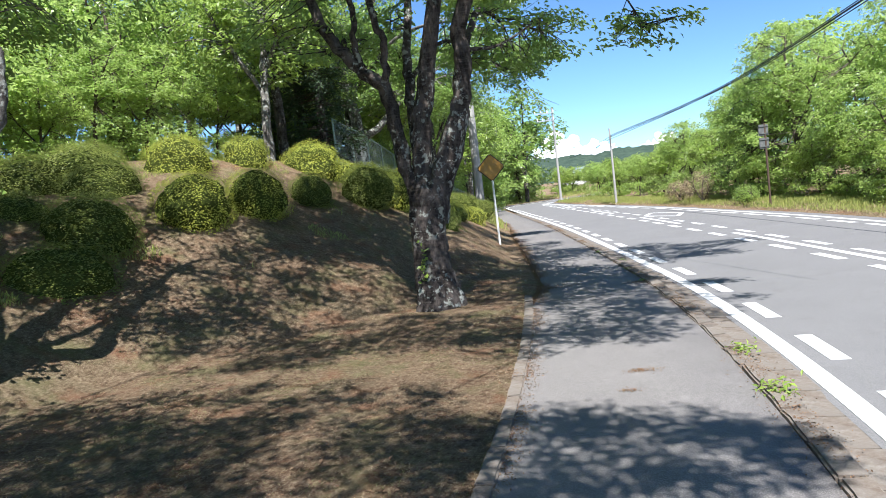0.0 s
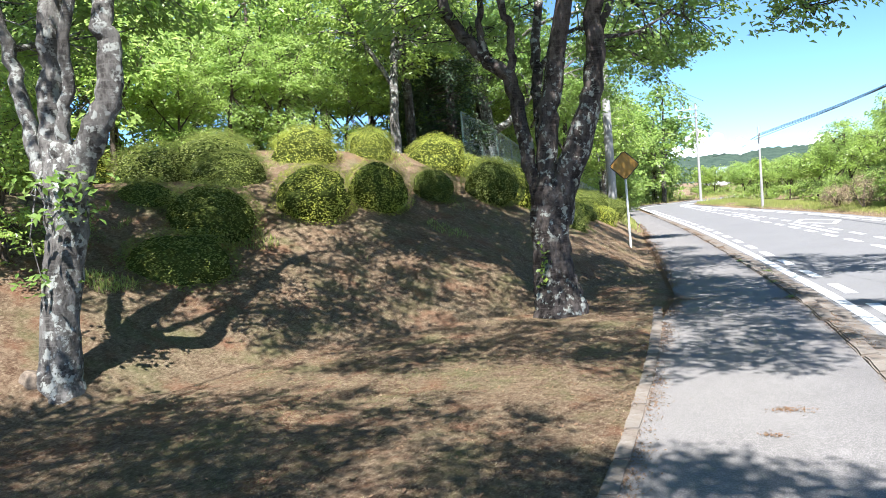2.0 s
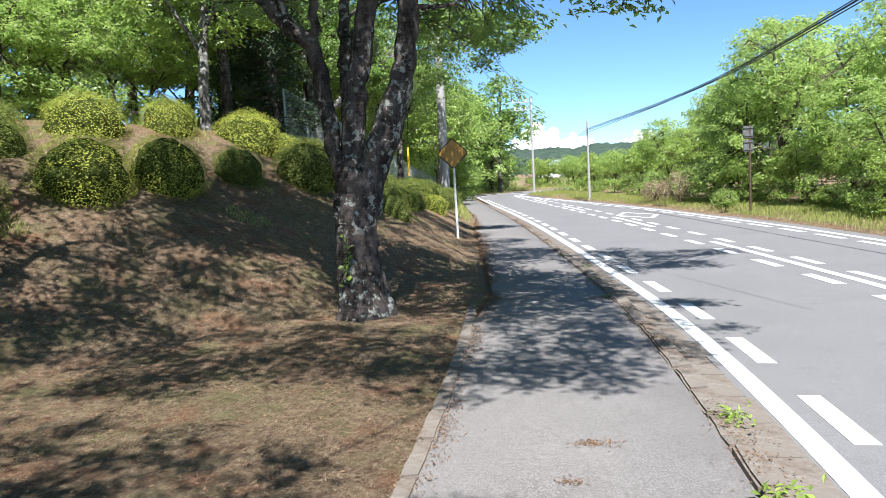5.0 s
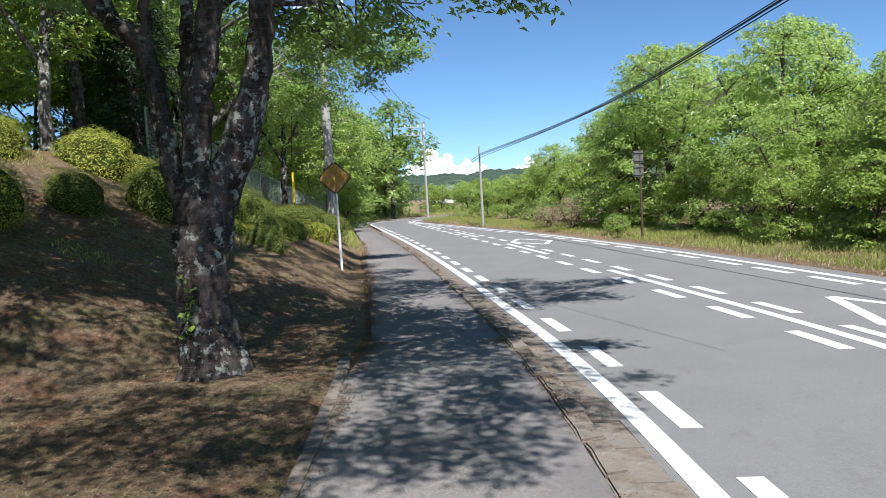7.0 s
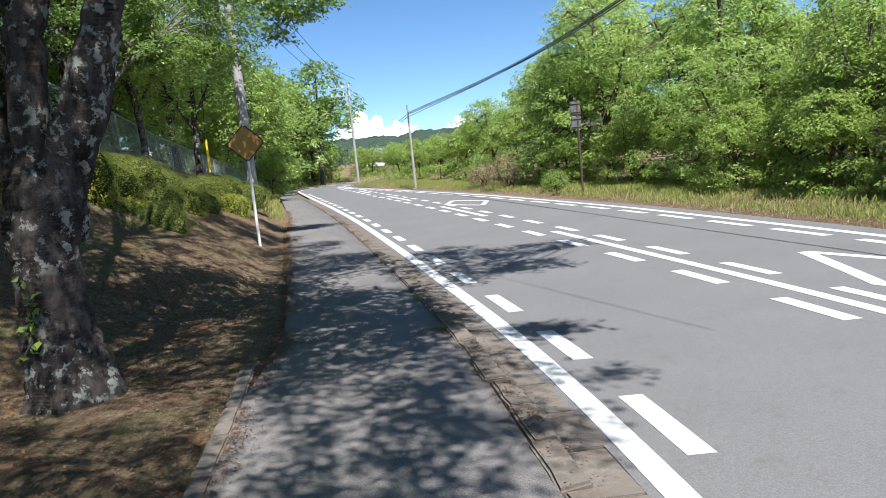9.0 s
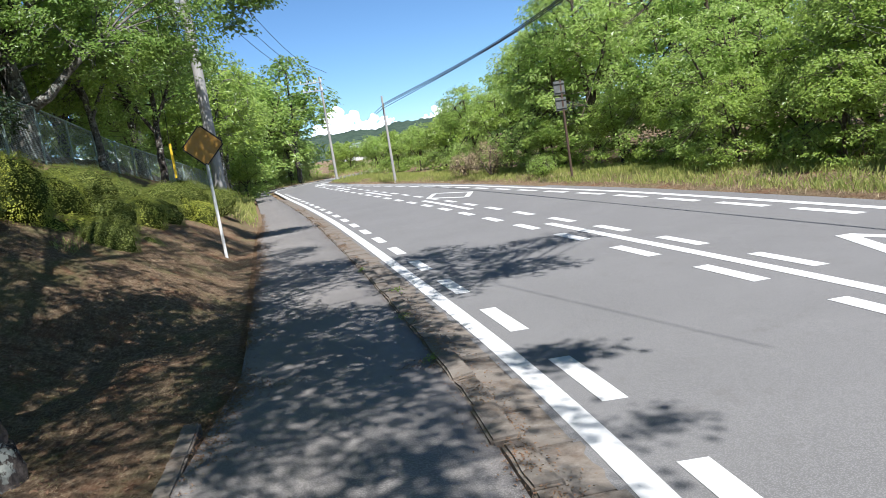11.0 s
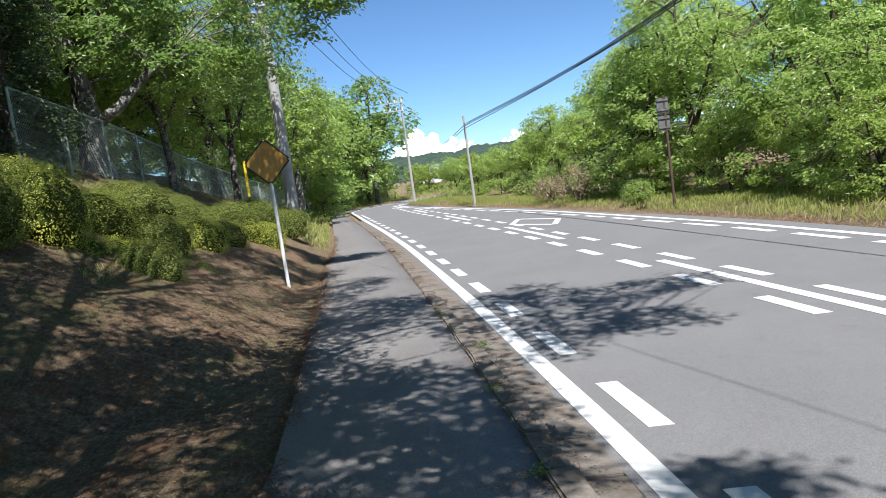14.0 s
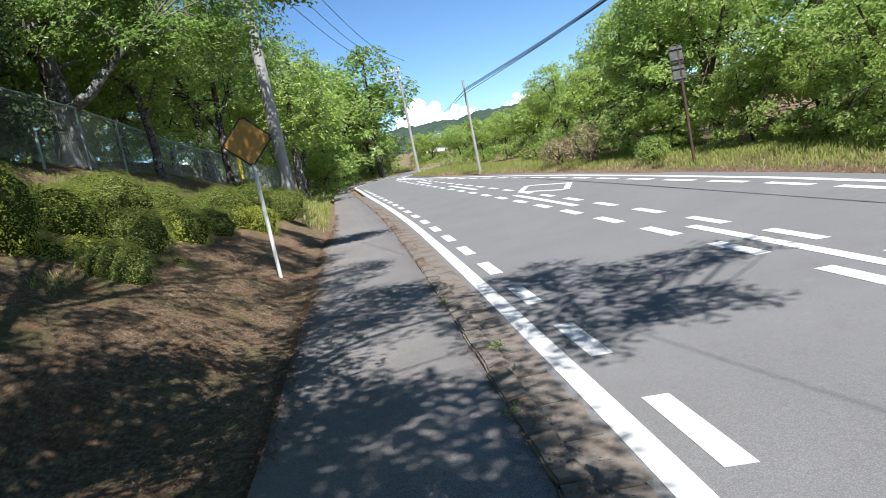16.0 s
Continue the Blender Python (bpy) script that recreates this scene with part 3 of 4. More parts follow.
sp = np.array([-2.25, 8.14, 0.72]) + sprig_rng.normal(0, 1, (46, 3)) * np.array([0.05, 0.05, 0.16])
v, f = leaf_arrays(sp, sprig_rng.normal(0, 0.5, sp.shape) + np.array([0, -0.6, 0.6]), 0.075, 0.045, sprig_rng)
tagged(part("sprig", mesh_from("sprig", v, f, M_LEAF_FRESH, False), None, old_cherry), "fresh green sprig sprouting from the trunk", kind="stuff")

g1 = G(-5.4, 3.4)
tree("cherry_tree", 12, [
    [(-5.58, 3.22, g1 - 0.35, 0.30), (-5.6, 3.25, g1 + 0.08, 0.215), (-5.56, 3.3, 0.9, 0.175), (-5.48, 3.38, 1.55, 0.185), (-5.42, 3.4, 2.1, 0.20), (-5.38, 3.4, 2.45, 0.17), (-5.38, 3.4, 2.65, 0.08)],
    [(-5.52, 3.4, 1.9, 0.09), (-5.78, 3.42, 2.48, 0.075), (-5.91, 3.45, 2.95, 0.07), (-6.03, 3.45, 3.52, 0.065), (-6.1, 3.4, 4.1, 0.06), (-6.8, 3.8, 6.2, 0.035)],
    [(-5.44, 3.4, 2.1, 0.15), (-5.56, 3.45, 2.7, 0.135), (-5.51, 3.5, 3.33, 0.125), (-5.44, 3.5, 4.0, 0.10), (-5.4, 4.2, 6.6, 0.05)],
    [(-5.36, 3.36, 2.2, 0.085), (-5.3, 3.36, 2.75, 0.06), (-5.15, 3.35, 3.15, 0.055), (-4.98, 3.3, 3.9, 0.05), (-4.4, 3.6, 6.0, 0.03)],
    [(-5.34, 3.4, 2.05, 0.13), (-5.08, 3.42, 2.52, 0.13), (-4.83, 3.45, 2.87, 0.12), (-4.74, 3.5, 3.42, 0.105), (-4.76, 3.5, 3.9, 0.09), (-4.6, 4.2, 6.4, 0.05)],
# The blobs above z 6 are unseen, placed to shade the bank.
], [(-5.36, 3.85, 6.96, 3.4, 3.0, 1.2, 5), (-4.9, 4.4, 4.2, 1.6, 1.4, 0.4, 0.6), (-6.4, 4.4, 4.0, 1.2, 1.2, 0.4, 0.5), (-5.3, 3.25, 2.15, 0.42, 0.25, 0.28, 0.07), (-5.6, 3.1, 1.0, 0.2, 0.15, 0.4, 0.03), (-8.2, 5.0, 6.4, 1.9, 2.0, 0.8, 1.7), (-6.6, 3.2, 6.9, 1.7, 1.6, 0.6, 1.5)],
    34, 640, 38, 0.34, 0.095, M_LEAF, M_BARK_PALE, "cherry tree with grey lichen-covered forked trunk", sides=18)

# trees behind the walker, known by the shade that they throw ahead
for seed, x, y, r, reach, blobs in ((13, -3.3, -3.0, 0.22, (1.47, 2.48, 6.7), [(-0.9, 2.2, 7.0, 2.4, 1.3, 0.4, 0.9), (-3.55, -0.99, 5.04, 1.9, 1.9, 0.8, 1.6), (1.34, 2.95, 6.96, 1.5, 2.1, 0.7, 3.2), (-1.69, 2.75, 7.32, 2.0, 2.3, 0.9, 3.2), (0.27, 5.28, 6.72, 1.2, 1.0, 0.4, 0.8), (3.53, 3.79, 7.08, 0.6, 0.12, 0.1, 0.1), (-1.57, -0.71, 7.08, 2.4, 0.9, 0.5, 1.4), (2.63, 3.29, 7.08, 0.7, 1.5, 0.35, 0.8)]),
                                    (14, -1.6, -6.4, 0.24, (1.5, -2.38, 6.5), [(1.66, -1.68, 6.84, 1.7, 0.9, 0.6, 1.1), (-2.18, -2.58, 7.2, 2.4, 1.7, 0.9, 3)])):
    g = G(x, y)
    tree("cherry_tree", seed, [
        [(x, y, g - 0.1, r * 1.5), (x, y, g + 0.3, r), (x + 0.1, y, 1.8, r * 0.85), (x + 0.7, y + 0.6, 3.6, r * 0.6), (x + 1.6, y + 1.2, 5.6, 0.03), (x + 2.0, y + 3.2, 7.0, 0.012)],
        [(x, y, 1.6, r * 0.6), (x - 0.4, y + 0.4, 3.2, r * 0.45), (x - 0.6, y + 1.4, 5.6, 0.03), (x + 0.2, y + 4.6, 7.0, 0.01)],
        [(x + 0.1, y, 2.0, r * 0.15), (x + 1.4, y + 0.6, 4.7, r * 0.06), (x + 3.4, y + 2.6, 5.8, 0.01), (*reach, 0.007)],
    ], blobs, 30, 820, 24, 0.29, 0.095, M_LEAF, M_BARK, "roadside cherry tree with a spreading leafy crown", sides=10, limb=0.014, twig=0.008)

# ---- bank trees, each kind built once and then set out ----
def bank_tree(seed, h, spread, leaf, mat, bark_mat, label, lite=False, lean=0.3, r=0.16, low=0.35, n=420):
    per, clumps, radius = (28, n, 0.40) if not lite else (22, n * 2 // 5, 0.65)
    return tree("woodland_tree", seed, [
        [(0, 0, -0.3, r * 1.5), (0, 0, 0.3, r), (lean * 0.3, 0, h * 0.3, r * 0.8), (lean, 0.1, h * 0.6, r * 0.5), (lean * 1.2, 0, h * 0.92, 0.03)],
        [(lean * 0.3, 0, h * 0.28, r * 0.5), (-spread * 0.3, 0.2, h * 0.5, r * 0.4), (-spread * 0.6, 0.3, h * 0.75, 0.03)],
        [(lean * 0.3, 0, h * 0.34, r * 0.5), (spread * 0.3, -0.3, h * 0.55, r * 0.4), (spread * 0.6, -0.3, h * 0.8, 0.03)],
    ], [(lean, 0, h * 0.74, spread * 0.7, spread * 0.7, h * 0.28, 3), (0, 0, h * (low + 0.18), spread, spread, h * 0.18, 2.2),
        (-spread * 0.5, 0.3, h * 0.6, spread * 0.6, spread * 0.5, h * 0.16, 1), (spread * 0.5, -0.4, h * 0.62, spread * 0.6, spread * 0.6, h * 0.16, 1)],
        20, clumps, per, radius, leaf * (1.8 if lite else 1), mat, bark_mat, label, sides=8, flat=0.5, shell=0.68, fine=False)


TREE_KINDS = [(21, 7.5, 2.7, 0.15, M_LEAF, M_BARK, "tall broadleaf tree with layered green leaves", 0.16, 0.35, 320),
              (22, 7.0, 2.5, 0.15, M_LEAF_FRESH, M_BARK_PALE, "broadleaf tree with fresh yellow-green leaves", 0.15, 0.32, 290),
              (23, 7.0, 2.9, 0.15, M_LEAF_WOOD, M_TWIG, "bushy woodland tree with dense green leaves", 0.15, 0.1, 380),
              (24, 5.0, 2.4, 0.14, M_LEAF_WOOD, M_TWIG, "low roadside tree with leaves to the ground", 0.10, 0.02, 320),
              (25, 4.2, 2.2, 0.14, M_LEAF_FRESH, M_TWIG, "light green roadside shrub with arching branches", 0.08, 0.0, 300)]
kinds = [bank_tree(sd, h, sp, lf, mt, bk, lb, lite, r=r, low=low, n=n) for lite in (False, True) for sd, h, sp, lf, mt, bk, lb, r, low, n in TREE_KINDS]


def conifer(seed, h, r):
    rng = np.random.default_rng(seed)
    root = new("conifer")
    t = Tubes()
    t.add([(0, 0, -0.3), (0, 0, h * 0.5), (0, 0, h)], [0.18, 0.11, 0.02], 8)
    part("trunk", t.mesh("trunk", M_BARK), None, root)
    tips = []
    w2 = Tubes()
    for i in range(260):
        u = rng.uniform(0.06, 0.98)
        a = rng.uniform(0, 6.28)
        rr = r * (1 - u) ** 0.7 * rng.uniform(0.45, 1.05)
        e = (math.cos(a) * rr, math.sin(a) * rr, u * h - rr * 0.15)
        w2.add([(0, 0, u * h), e], [0.02, 0.005], 4)
        tips.append(e)
    tagged(part("branchwork", w2.mesh("branchwork", M_TWIG), None, root), kind="stuff")
    v, f = leaves_at(np.array(tips), 48, 0.34, 0.13, 0.05, rng, 0.9, 0.5)
    part("crown", mesh_from("crown", v, f, M_CONIFER, False), None, root)
    return tagged(root, "dark dense evergreen conifer on the bank", "tree")


con = conifer(31, 7.0, 1.5)

LEFT_TREES = [(1, -8.3, 15.6, 0.9, 40), (0, -9.4, 18.8, 1.05, 160), (0, -13.5, 20.5, 1.0, 210), (2, -11.8, 14.5, 0.7, 300), (0, -9.1, 23.5, 1.0, 10), (0, -10.5, 29.0, 0.95, 100), (0, -9.8, 33.5, 0.95, 230),
              (1, -11.5, 38.5, 1.0, 70), (2, -11.5, 43, 0.95, 10), (1, -13, 48, 1.05, 140), (2, -13.6, 54, 1.0, 300), (1, -15, 60, 1.1, 80), (1, -16, 67, 1.15, 190), (0, -15, 74, 1.2, 30), (1, -15.5, 88, 1.2, 30), (0, -14.5, 82, 1.3, 100),
              (0, -15, 11, 0.95, 20), (2, -16.5, 16, 1.05, 120), (2, -18, 9, 1.0, 310), (1, -18, 24, 1.1, 140), (1, -15.5, 27, 1.1, 50), (0, -17, 33, 1.1, 260), (2, -19, 40, 1.2, 20),
              (0, -13.5, 5.5, 0.9, 70), (0, -18, 2.5, 1.0, 200), (2, -22, 14, 1.2, 10), (2, -23, 24, 1.2, 110), (2, -21, 4, 1.1, 220), (2, -22, 48, 1.3, 180), (2, -20, 58, 1.2, 45), (2, -24, 33, 1.2, 300), (2, -12, 1.0, 0.7, 100),
              (4, -7.7, 4.3, 0.45, 0), (4, -9.8, 5.6, 0.5, 120), (3, -11.5, 9.5, 0.6, 40), (3, -13, 11, 0.75, 200), (4, -10.8, 10.6, 0.45, 80), (3, -12, 6.6, 0.65, 300), (3, -10.6, 13.8, 0.55, 10), (4, -10, 28, 0.7, 20), (3, -10.6, 32.5, 0.7, 90), (4, -11, 36, 0.75, 160), (3, -11.6, 41, 0.75, 250), (4, -12.4, 46, 0.8, 300),
              (4, -10.4, 24.8, 0.6, 210), (4, -10.2, 21.8, 0.5, 10), (3, -11, 12.5, 0.55, 0), (3, -13, 13.5, 0.7, 90), (0, -12, 17.5, 0.5, 200), (3, -14, 8, 0.75, 300), (4, -10.4, 16.6, 0.55, 30), (4, -15.5, 20, 0.9, 140), (4, -13, 2.5, 0.8, 10), (4, -12.4, 21.5, 0.8, 60), (3, -11.4, 26, 0.8, 30), (3, -11.5, 31, 0.8, 230),
              (1, -8.6, 40.5, 1.05, 320), (1, -10.0, 46, 1.15, 100), (1, -11.2, 51.5, 1.15, 10), (1, -12.2, 57, 1.2, 250), (1, -13.2, 64, 1.25, 10), (0, -13.4, 70, 1.3, 140), (4, -13.4, 66, 0.9, 0), (4, -13.8, 72, 0.9, 70), (4, -13.9, 78, 0.9, 190), (3, -13.0, 84, 0.9, 20),
              (1, -18, 97, 1.5, 60), (0, -18.5, 91, 1.5, 200), (1, -16.5, 80, 1.5, 90), (3, -14.5, 94, 0.8, 60), (3, -6.0, 102, 0.5, 150), (2, -9, 106, 0.42, 240), (3, -11.6, 60.5, 0.7, 30), (4, -10.8, 54, 0.6, 130), (4, -9.6, 49, 0.6, 10), (0, -7.9, 30.2, 0.85, 50), (1, -8.2, 26.2, 0.8, 190),
              (0, -9.2, 66.5, 1.36, 40), (4, -10.6, 70, 0.75, 10), (3, -9.8, 76, 0.7, 120), (2, -11.4, 63, 1.3, 200), (2, -12.0, 57.5, 1.15, 20), (2, -10.4, 69.5, 1.15, 310), (3, -11.4, 74, 1.0, 60)]
RIGHT_TREES = [(2, 9.6, 26.5, 0.95, 0), (2, 6.9, 29.5, 0.95, 120), (2, 12.3, 23, 0.66, 60), (1, 9.9, 18.2, 0.62, 200), (3, 8.5, 22.2, 0.75, 30), (4, 9.8, 15.2, 0.62, 250), (1, 12.0, 16.0, 0.7, 100),
               (3, 5.6, 33.4, 1.02, 280), (4, 4.4, 37.5, 0.8, 60), (3, 3.6, 40.5, 0.8, 140), (4, 2.2, 45.5, 0.68, 330), (3, 0.8, 49.5, 0.55, 10), (4, -0.6, 54, 0.62, 100), (3, -2.2, 58.5, 0.52, 190), (4, 0.0, 64, 0.62, 260),
               (3, 4.5, 72, 0.6, 20), (2, 8.5, 36, 1.08, 150), (2, 6.5, 44, 0.8, 240), (2, 4.5, 55, 0.62, 40), (2, 15.5, 28, 0.9, 170), (2, 16.5, 20, 0.95, 290), 
               (2, 13.0, 33, 1.0, 220), (2, 11, 43, 1.25, 60), (2, 8, 64, 0.85, 10), (4, 7.8, 24.4, 0.5, 110), (4, 9.0, 19.8, 0.5, 10), (3, 4.0, 66, 0.9, 90), (2, -3, 92, 0.42, 0), (3, 2.0, 84, 0.6, 50),
               (4, 7.9, 20.6, 0.5, 60), (4, 6.9, 26.6, 0.5, 150), (4, 8.6, 17.6, 0.5, 240), (4, 9.2, 15.4, 0.5, 310), (4, 10.4, 19.6, 0.9, 70), (3, 8.2, 25.6, 0.8, 190), (4, 10.9, 15.4, 0.9, 310), (1, 10.8, 21.4, 0.6, 20), (4, 10.4, 13.2, 0.45, 10),
               (3, 6.0, 31.2, 1.0, 90), (4, 5.4, 29.6, 0.42, 210), (3, 13.6, 19.6, 1.1, 20), (3, 12.4, 26.5, 0.95, 120), (2, 11.2, 29.5, 1.0, 310), (3, 17.5, 15.5, 1.2, 250), (2, 19, 24, 1.2, 30),
               (4, 0.6, 67, 0.72, 30), (3, 3.0, 62, 0.66, 100), (4, -2.0, 78, 0.8, 60), (3, -4.2, 84, 0.66, 200), (4, -6.2, 80, 0.7, 20), (3, 0.5, 90, 0.7, 300), (4, 5.5, 60, 0.85, 240), (2, -0.5, 98, 0.5, 70), (4, -7.6, 88, 0.7, 130), (3, -2.5, 104, 0.66, 10), (4, -8.6, 95, 0.8, 190), (3, 4.5, 94, 0.75, 80)]
used = set()
for k2, x, y, s, a in LEFT_TREES + RIGHT_TREES:
    z = G(x, y)
    k2 += 5 if y > 42 or x < -11.4 or x > 14 else 0
    m = pose(x, y, z, 0, 0, a) @ Matrix.Diagonal((s, s, s, 1))
    if k2 in used:
        ob = copy_thing(kinds[k2], m)
    else:
        ob = kinds[k2]
        ob.matrix_basis = m
        used.add(k2)
    ob.scale = (s, s, s)
    tagged(ob, group="trees on the bank" if x < -7 else "trees across the road")
con.matrix_basis = pose(-8.6, 20.0, G(-8.6, 20.0))
for x, y, a in ((-9.9, 21.3, 70), (-12.5, 24.5, 160), (-13.5, 9.5, 30)):
    copy_thing(con, pose(x, y, G(x, y), 0, 0, a))

# the old tree inside the fence, with one pale level limb
gC = G(-9.0, 23.2)
tree("cherry_tree", 15, [
    [(-8.64, 23.2, gC - 0.3, 0.40), (-8.64, 23.2, gC + 0.3, 0.28), (-8.6, 23.2, 3.6, 0.24), (-8.66, 23.2, 4.6, 0.21), (-8.8, 23.1, 5.8, 0.16), (-9.3, 23.0, 7.5, 0.08)],
    [(-8.6, 23.2, 3.9, 0.16), (-8.2, 23.0, 4.1, 0.145), (-7.75, 22.9, 4.28, 0.12), (-7.2, 23.2, 4.9, 0.09), (-6.5, 23.6, 5.5, 0.05)],
    [(-8.9, 23.1, 5.4, 0.09), (-6.6, 22.2, 7.0, 0.06), (-4.4, 20.9, 7.0, 0.04), (-3.0, 20.3, 6.3, 0.022), (-2.0, 20.0, 5.5, 0.01)],
], [(-8.8, 23.2, 6.9, 2.8, 2.6, 1.5, 4), (-6.9, 24.0, 5.3, 1.9, 1.8, 0.7, 2), (-8.3, 21.8, 5.6, 1.6, 1.2, 0.6, 1), (-5.0, 25.6, 6.2, 1.0, 1.6, 1.9, 3), (-7.2, 26.5, 6.5, 1.8, 2.0, 1.3, 2), (-1.95, 20.0, 5.45, 0.95, 0.7, 0.5, 1.3), (-2.5, 20.0, 4.75, 0.3, 0.3, 0.25, 0.16), (-3.05, 20.4, 5.9, 0.6, 0.6, 0.4, 0.4)], 30, 540, 42, 0.42, 0.12, M_LEAF, M_BARK_PALE, "old cherry tree with a pale level limb behind the fence", sides=12)


# ---- clipped azalea bushes on the bank ----
def bush(seed, mat, label, per=9000, size=0.027):
    rng = np.random.default_rng(seed)
    root = new("azalea_bush")
    d = ball(per, rng, 0.86)
    d = d[d[:, 2] > -0.75]
    lump = np.array([0.98 + 0.16 * noise.noise(Vector(p) * 2.4 + Vector((seed, 0, 0))) + 0.09 * noise.noise(Vector(p) * 6) for p in d])
    p = d * lump[:, None]
    p[:, 2] = np.sign(p[:, 2]) * np.abs(p[:, 2]) ** 0.8
    nrm = d * 1.0 + rng.normal(0, 0.28, d.shape) + np.array([0, 0, 0.9])
    v, f = leaf_arrays(p, nrm, size * 1.5, size, rng, 0.4)
    part("foliage", mesh_from("foliage", v, f, mat, False), None, root)
    # Added solid core; its dark colour fills leaf gaps like inner shade.
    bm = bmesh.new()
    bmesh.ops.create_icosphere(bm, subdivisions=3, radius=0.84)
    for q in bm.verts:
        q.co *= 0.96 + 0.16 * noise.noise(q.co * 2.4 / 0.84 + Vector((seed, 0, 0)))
    part("inner_mass", bm, M_INNER_SHADE, root)
    return tagged(root, label, "bush", "clipped bushes on the bank")


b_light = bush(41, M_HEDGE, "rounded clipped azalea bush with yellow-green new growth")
b_dark = bush(42, M_HEDGE_SHADE, "rounded clipped azalea bush, leaves coloured dark green partly for shade")
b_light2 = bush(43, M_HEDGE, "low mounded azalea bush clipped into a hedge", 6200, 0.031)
b_dark2 = bush(44, M_HEDGE_SHADE, "mounded azalea bush in a hedge, coloured dark green partly for shade", 6200, 0.031)
# kind, x, y, rx, ry, rz, height of the top
BUSHES = [(0, -8.08, 11.2, 0.82, 0.8, 0.62, 3.55), (0, -7.35, 12.6, 0.62, 0.62, 0.55, 3.5), (0, -6.6, 14.3, 0.85, 0.8, 0.66, 3.35), (0, -5.86, 10.1, 0.68, 0.7, 0.62, 2.64), (0, -6.32, 8.8, 0.78, 0.75, 0.62, 2.62),
          (1, -5.6, 11.9, 0.55, 0.55, 0.48, 2.5), (1, -4.85, 13.2, 0.78, 0.7, 0.62, 2.62), (1, -8.9, 9.3, 1.0, 0.85, 0.7, 3.4), (1, -8.0, 8.8, 0.85, 0.75, 0.6, 3.0), (1, -9.6, 10.4, 0.9, 0.8, 0.7, 3.6), (1, -9.6, 8.7, 0.9, 0.8, 0.75, 3.3), (1, -8.3, 7.1, 0.7, 0.7, 0.6, 2.55),
          (1, -7.1, 7.2, 0.95, 0.8, 0.66, 2.4), (1, -6.75, 6.0, 0.95, 0.75, 0.6, 1.72), (1, -8.2, 5.6, 0.8, 0.8, 0.7, 1.9), (0, -8.9, 4.6, 1.0, 0.9, 0.95, 2.2), (0, -10.6, 7.6, 0.85, 0.8, 0.7, 3.4),
          (0, -10.6, 5.2, 0.9, 0.9, 0.8, 2.9), (1, -7.9, 3.6, 0.8, 0.7, 0.65, 1.3),
          (1, -3.75, 14.8, 0.5, 0.48, 0.5, 1.42)]
HEDGE = [(2, -5.0, 14.3, 1.0, 0.85, 0.75, 2.4), (2, -4.55, 15.2, 0.85, 0.8, 0.6, 1.62), (2, -5.5, 16.0, 1.0, 0.9, 0.7, 2.35), (3, -4.7, 16.6, 0.9, 0.9, 0.6, 1.7), (3, -5.6, 17.8, 1.0, 1.0, 0.65, 2.2), (2, -4.85, 18.2, 0.8, 0.9, 0.6, 1.55),
         (3, -5.9, 19.6, 1.0, 1.0, 0.65, 2.1), (3, -5.0, 20.0, 0.85, 1.0, 0.6, 1.6), (3, -5.6, 21.8, 1.0, 1.1, 0.65, 1.85), (2, -4.9, 22.2, 0.7, 0.9, 0.55, 1.35), (3, -5.9, 24.0, 1.0, 1.2, 0.65, 1.8), (3, -5.3, 25.4, 0.8, 1.1, 0.6, 1.4),
         (3, -6.5, 21.0, 0.8, 1.2, 0.6, 2.3), (3, -6.9, 26.6, 0.9, 1.2, 0.6, 1.9), (2, -6.0, 27.6, 0.8, 1.2, 0.55, 1.4), (3, -6.3, 18.6, 0.9, 1.1, 0.6, 2.4), (2, -6.0, 15.2, 0.9, 0.8, 0.7, 2.85), (3, -3.95, 16.3, 0.5, 0.6, 0.45, 1.1)]
bkinds, used = [b_light, b_dark, b_light2, b_dark2], set()
rng = np.random.default_rng(5)
MOUNDS = []
for k2, x, y, rx, ry, rz, top in HEDGE:
    for s in (-1, 1):
        MOUNDS.append((k2, x + s * 0.26 * rx + rng.normal(0, 0.08), y + s * 0.34 * ry + rng.normal(0, 0.1), rx * rng.uniform(0.62, 0.78), ry * rng.uniform(0.62, 0.78), rz * 0.8, top + rng.uniform(-0.16, 0.08)))
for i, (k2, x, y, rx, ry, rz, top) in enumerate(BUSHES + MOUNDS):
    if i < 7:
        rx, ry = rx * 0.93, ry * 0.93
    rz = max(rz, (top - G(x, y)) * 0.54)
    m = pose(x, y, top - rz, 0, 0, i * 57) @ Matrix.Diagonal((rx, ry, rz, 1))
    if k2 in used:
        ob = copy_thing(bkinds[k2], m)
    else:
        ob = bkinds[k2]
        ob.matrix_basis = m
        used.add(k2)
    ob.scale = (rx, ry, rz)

for x, y, r, h, mat, lab in ((3.4, 32.0, 0.9, 1.5, M_STRAW, "half-dead brown twiggy shrub on the verge"), (4.6, 27.6, 0.42, 0.75, M_LEAF_WOOD, "small pale round bush on the verge"), (2.6, 34.5, 0.7, 1.1, M_STRAW, "half-dead brown twiggy shrub on the verge")):
    z = G(x, y)
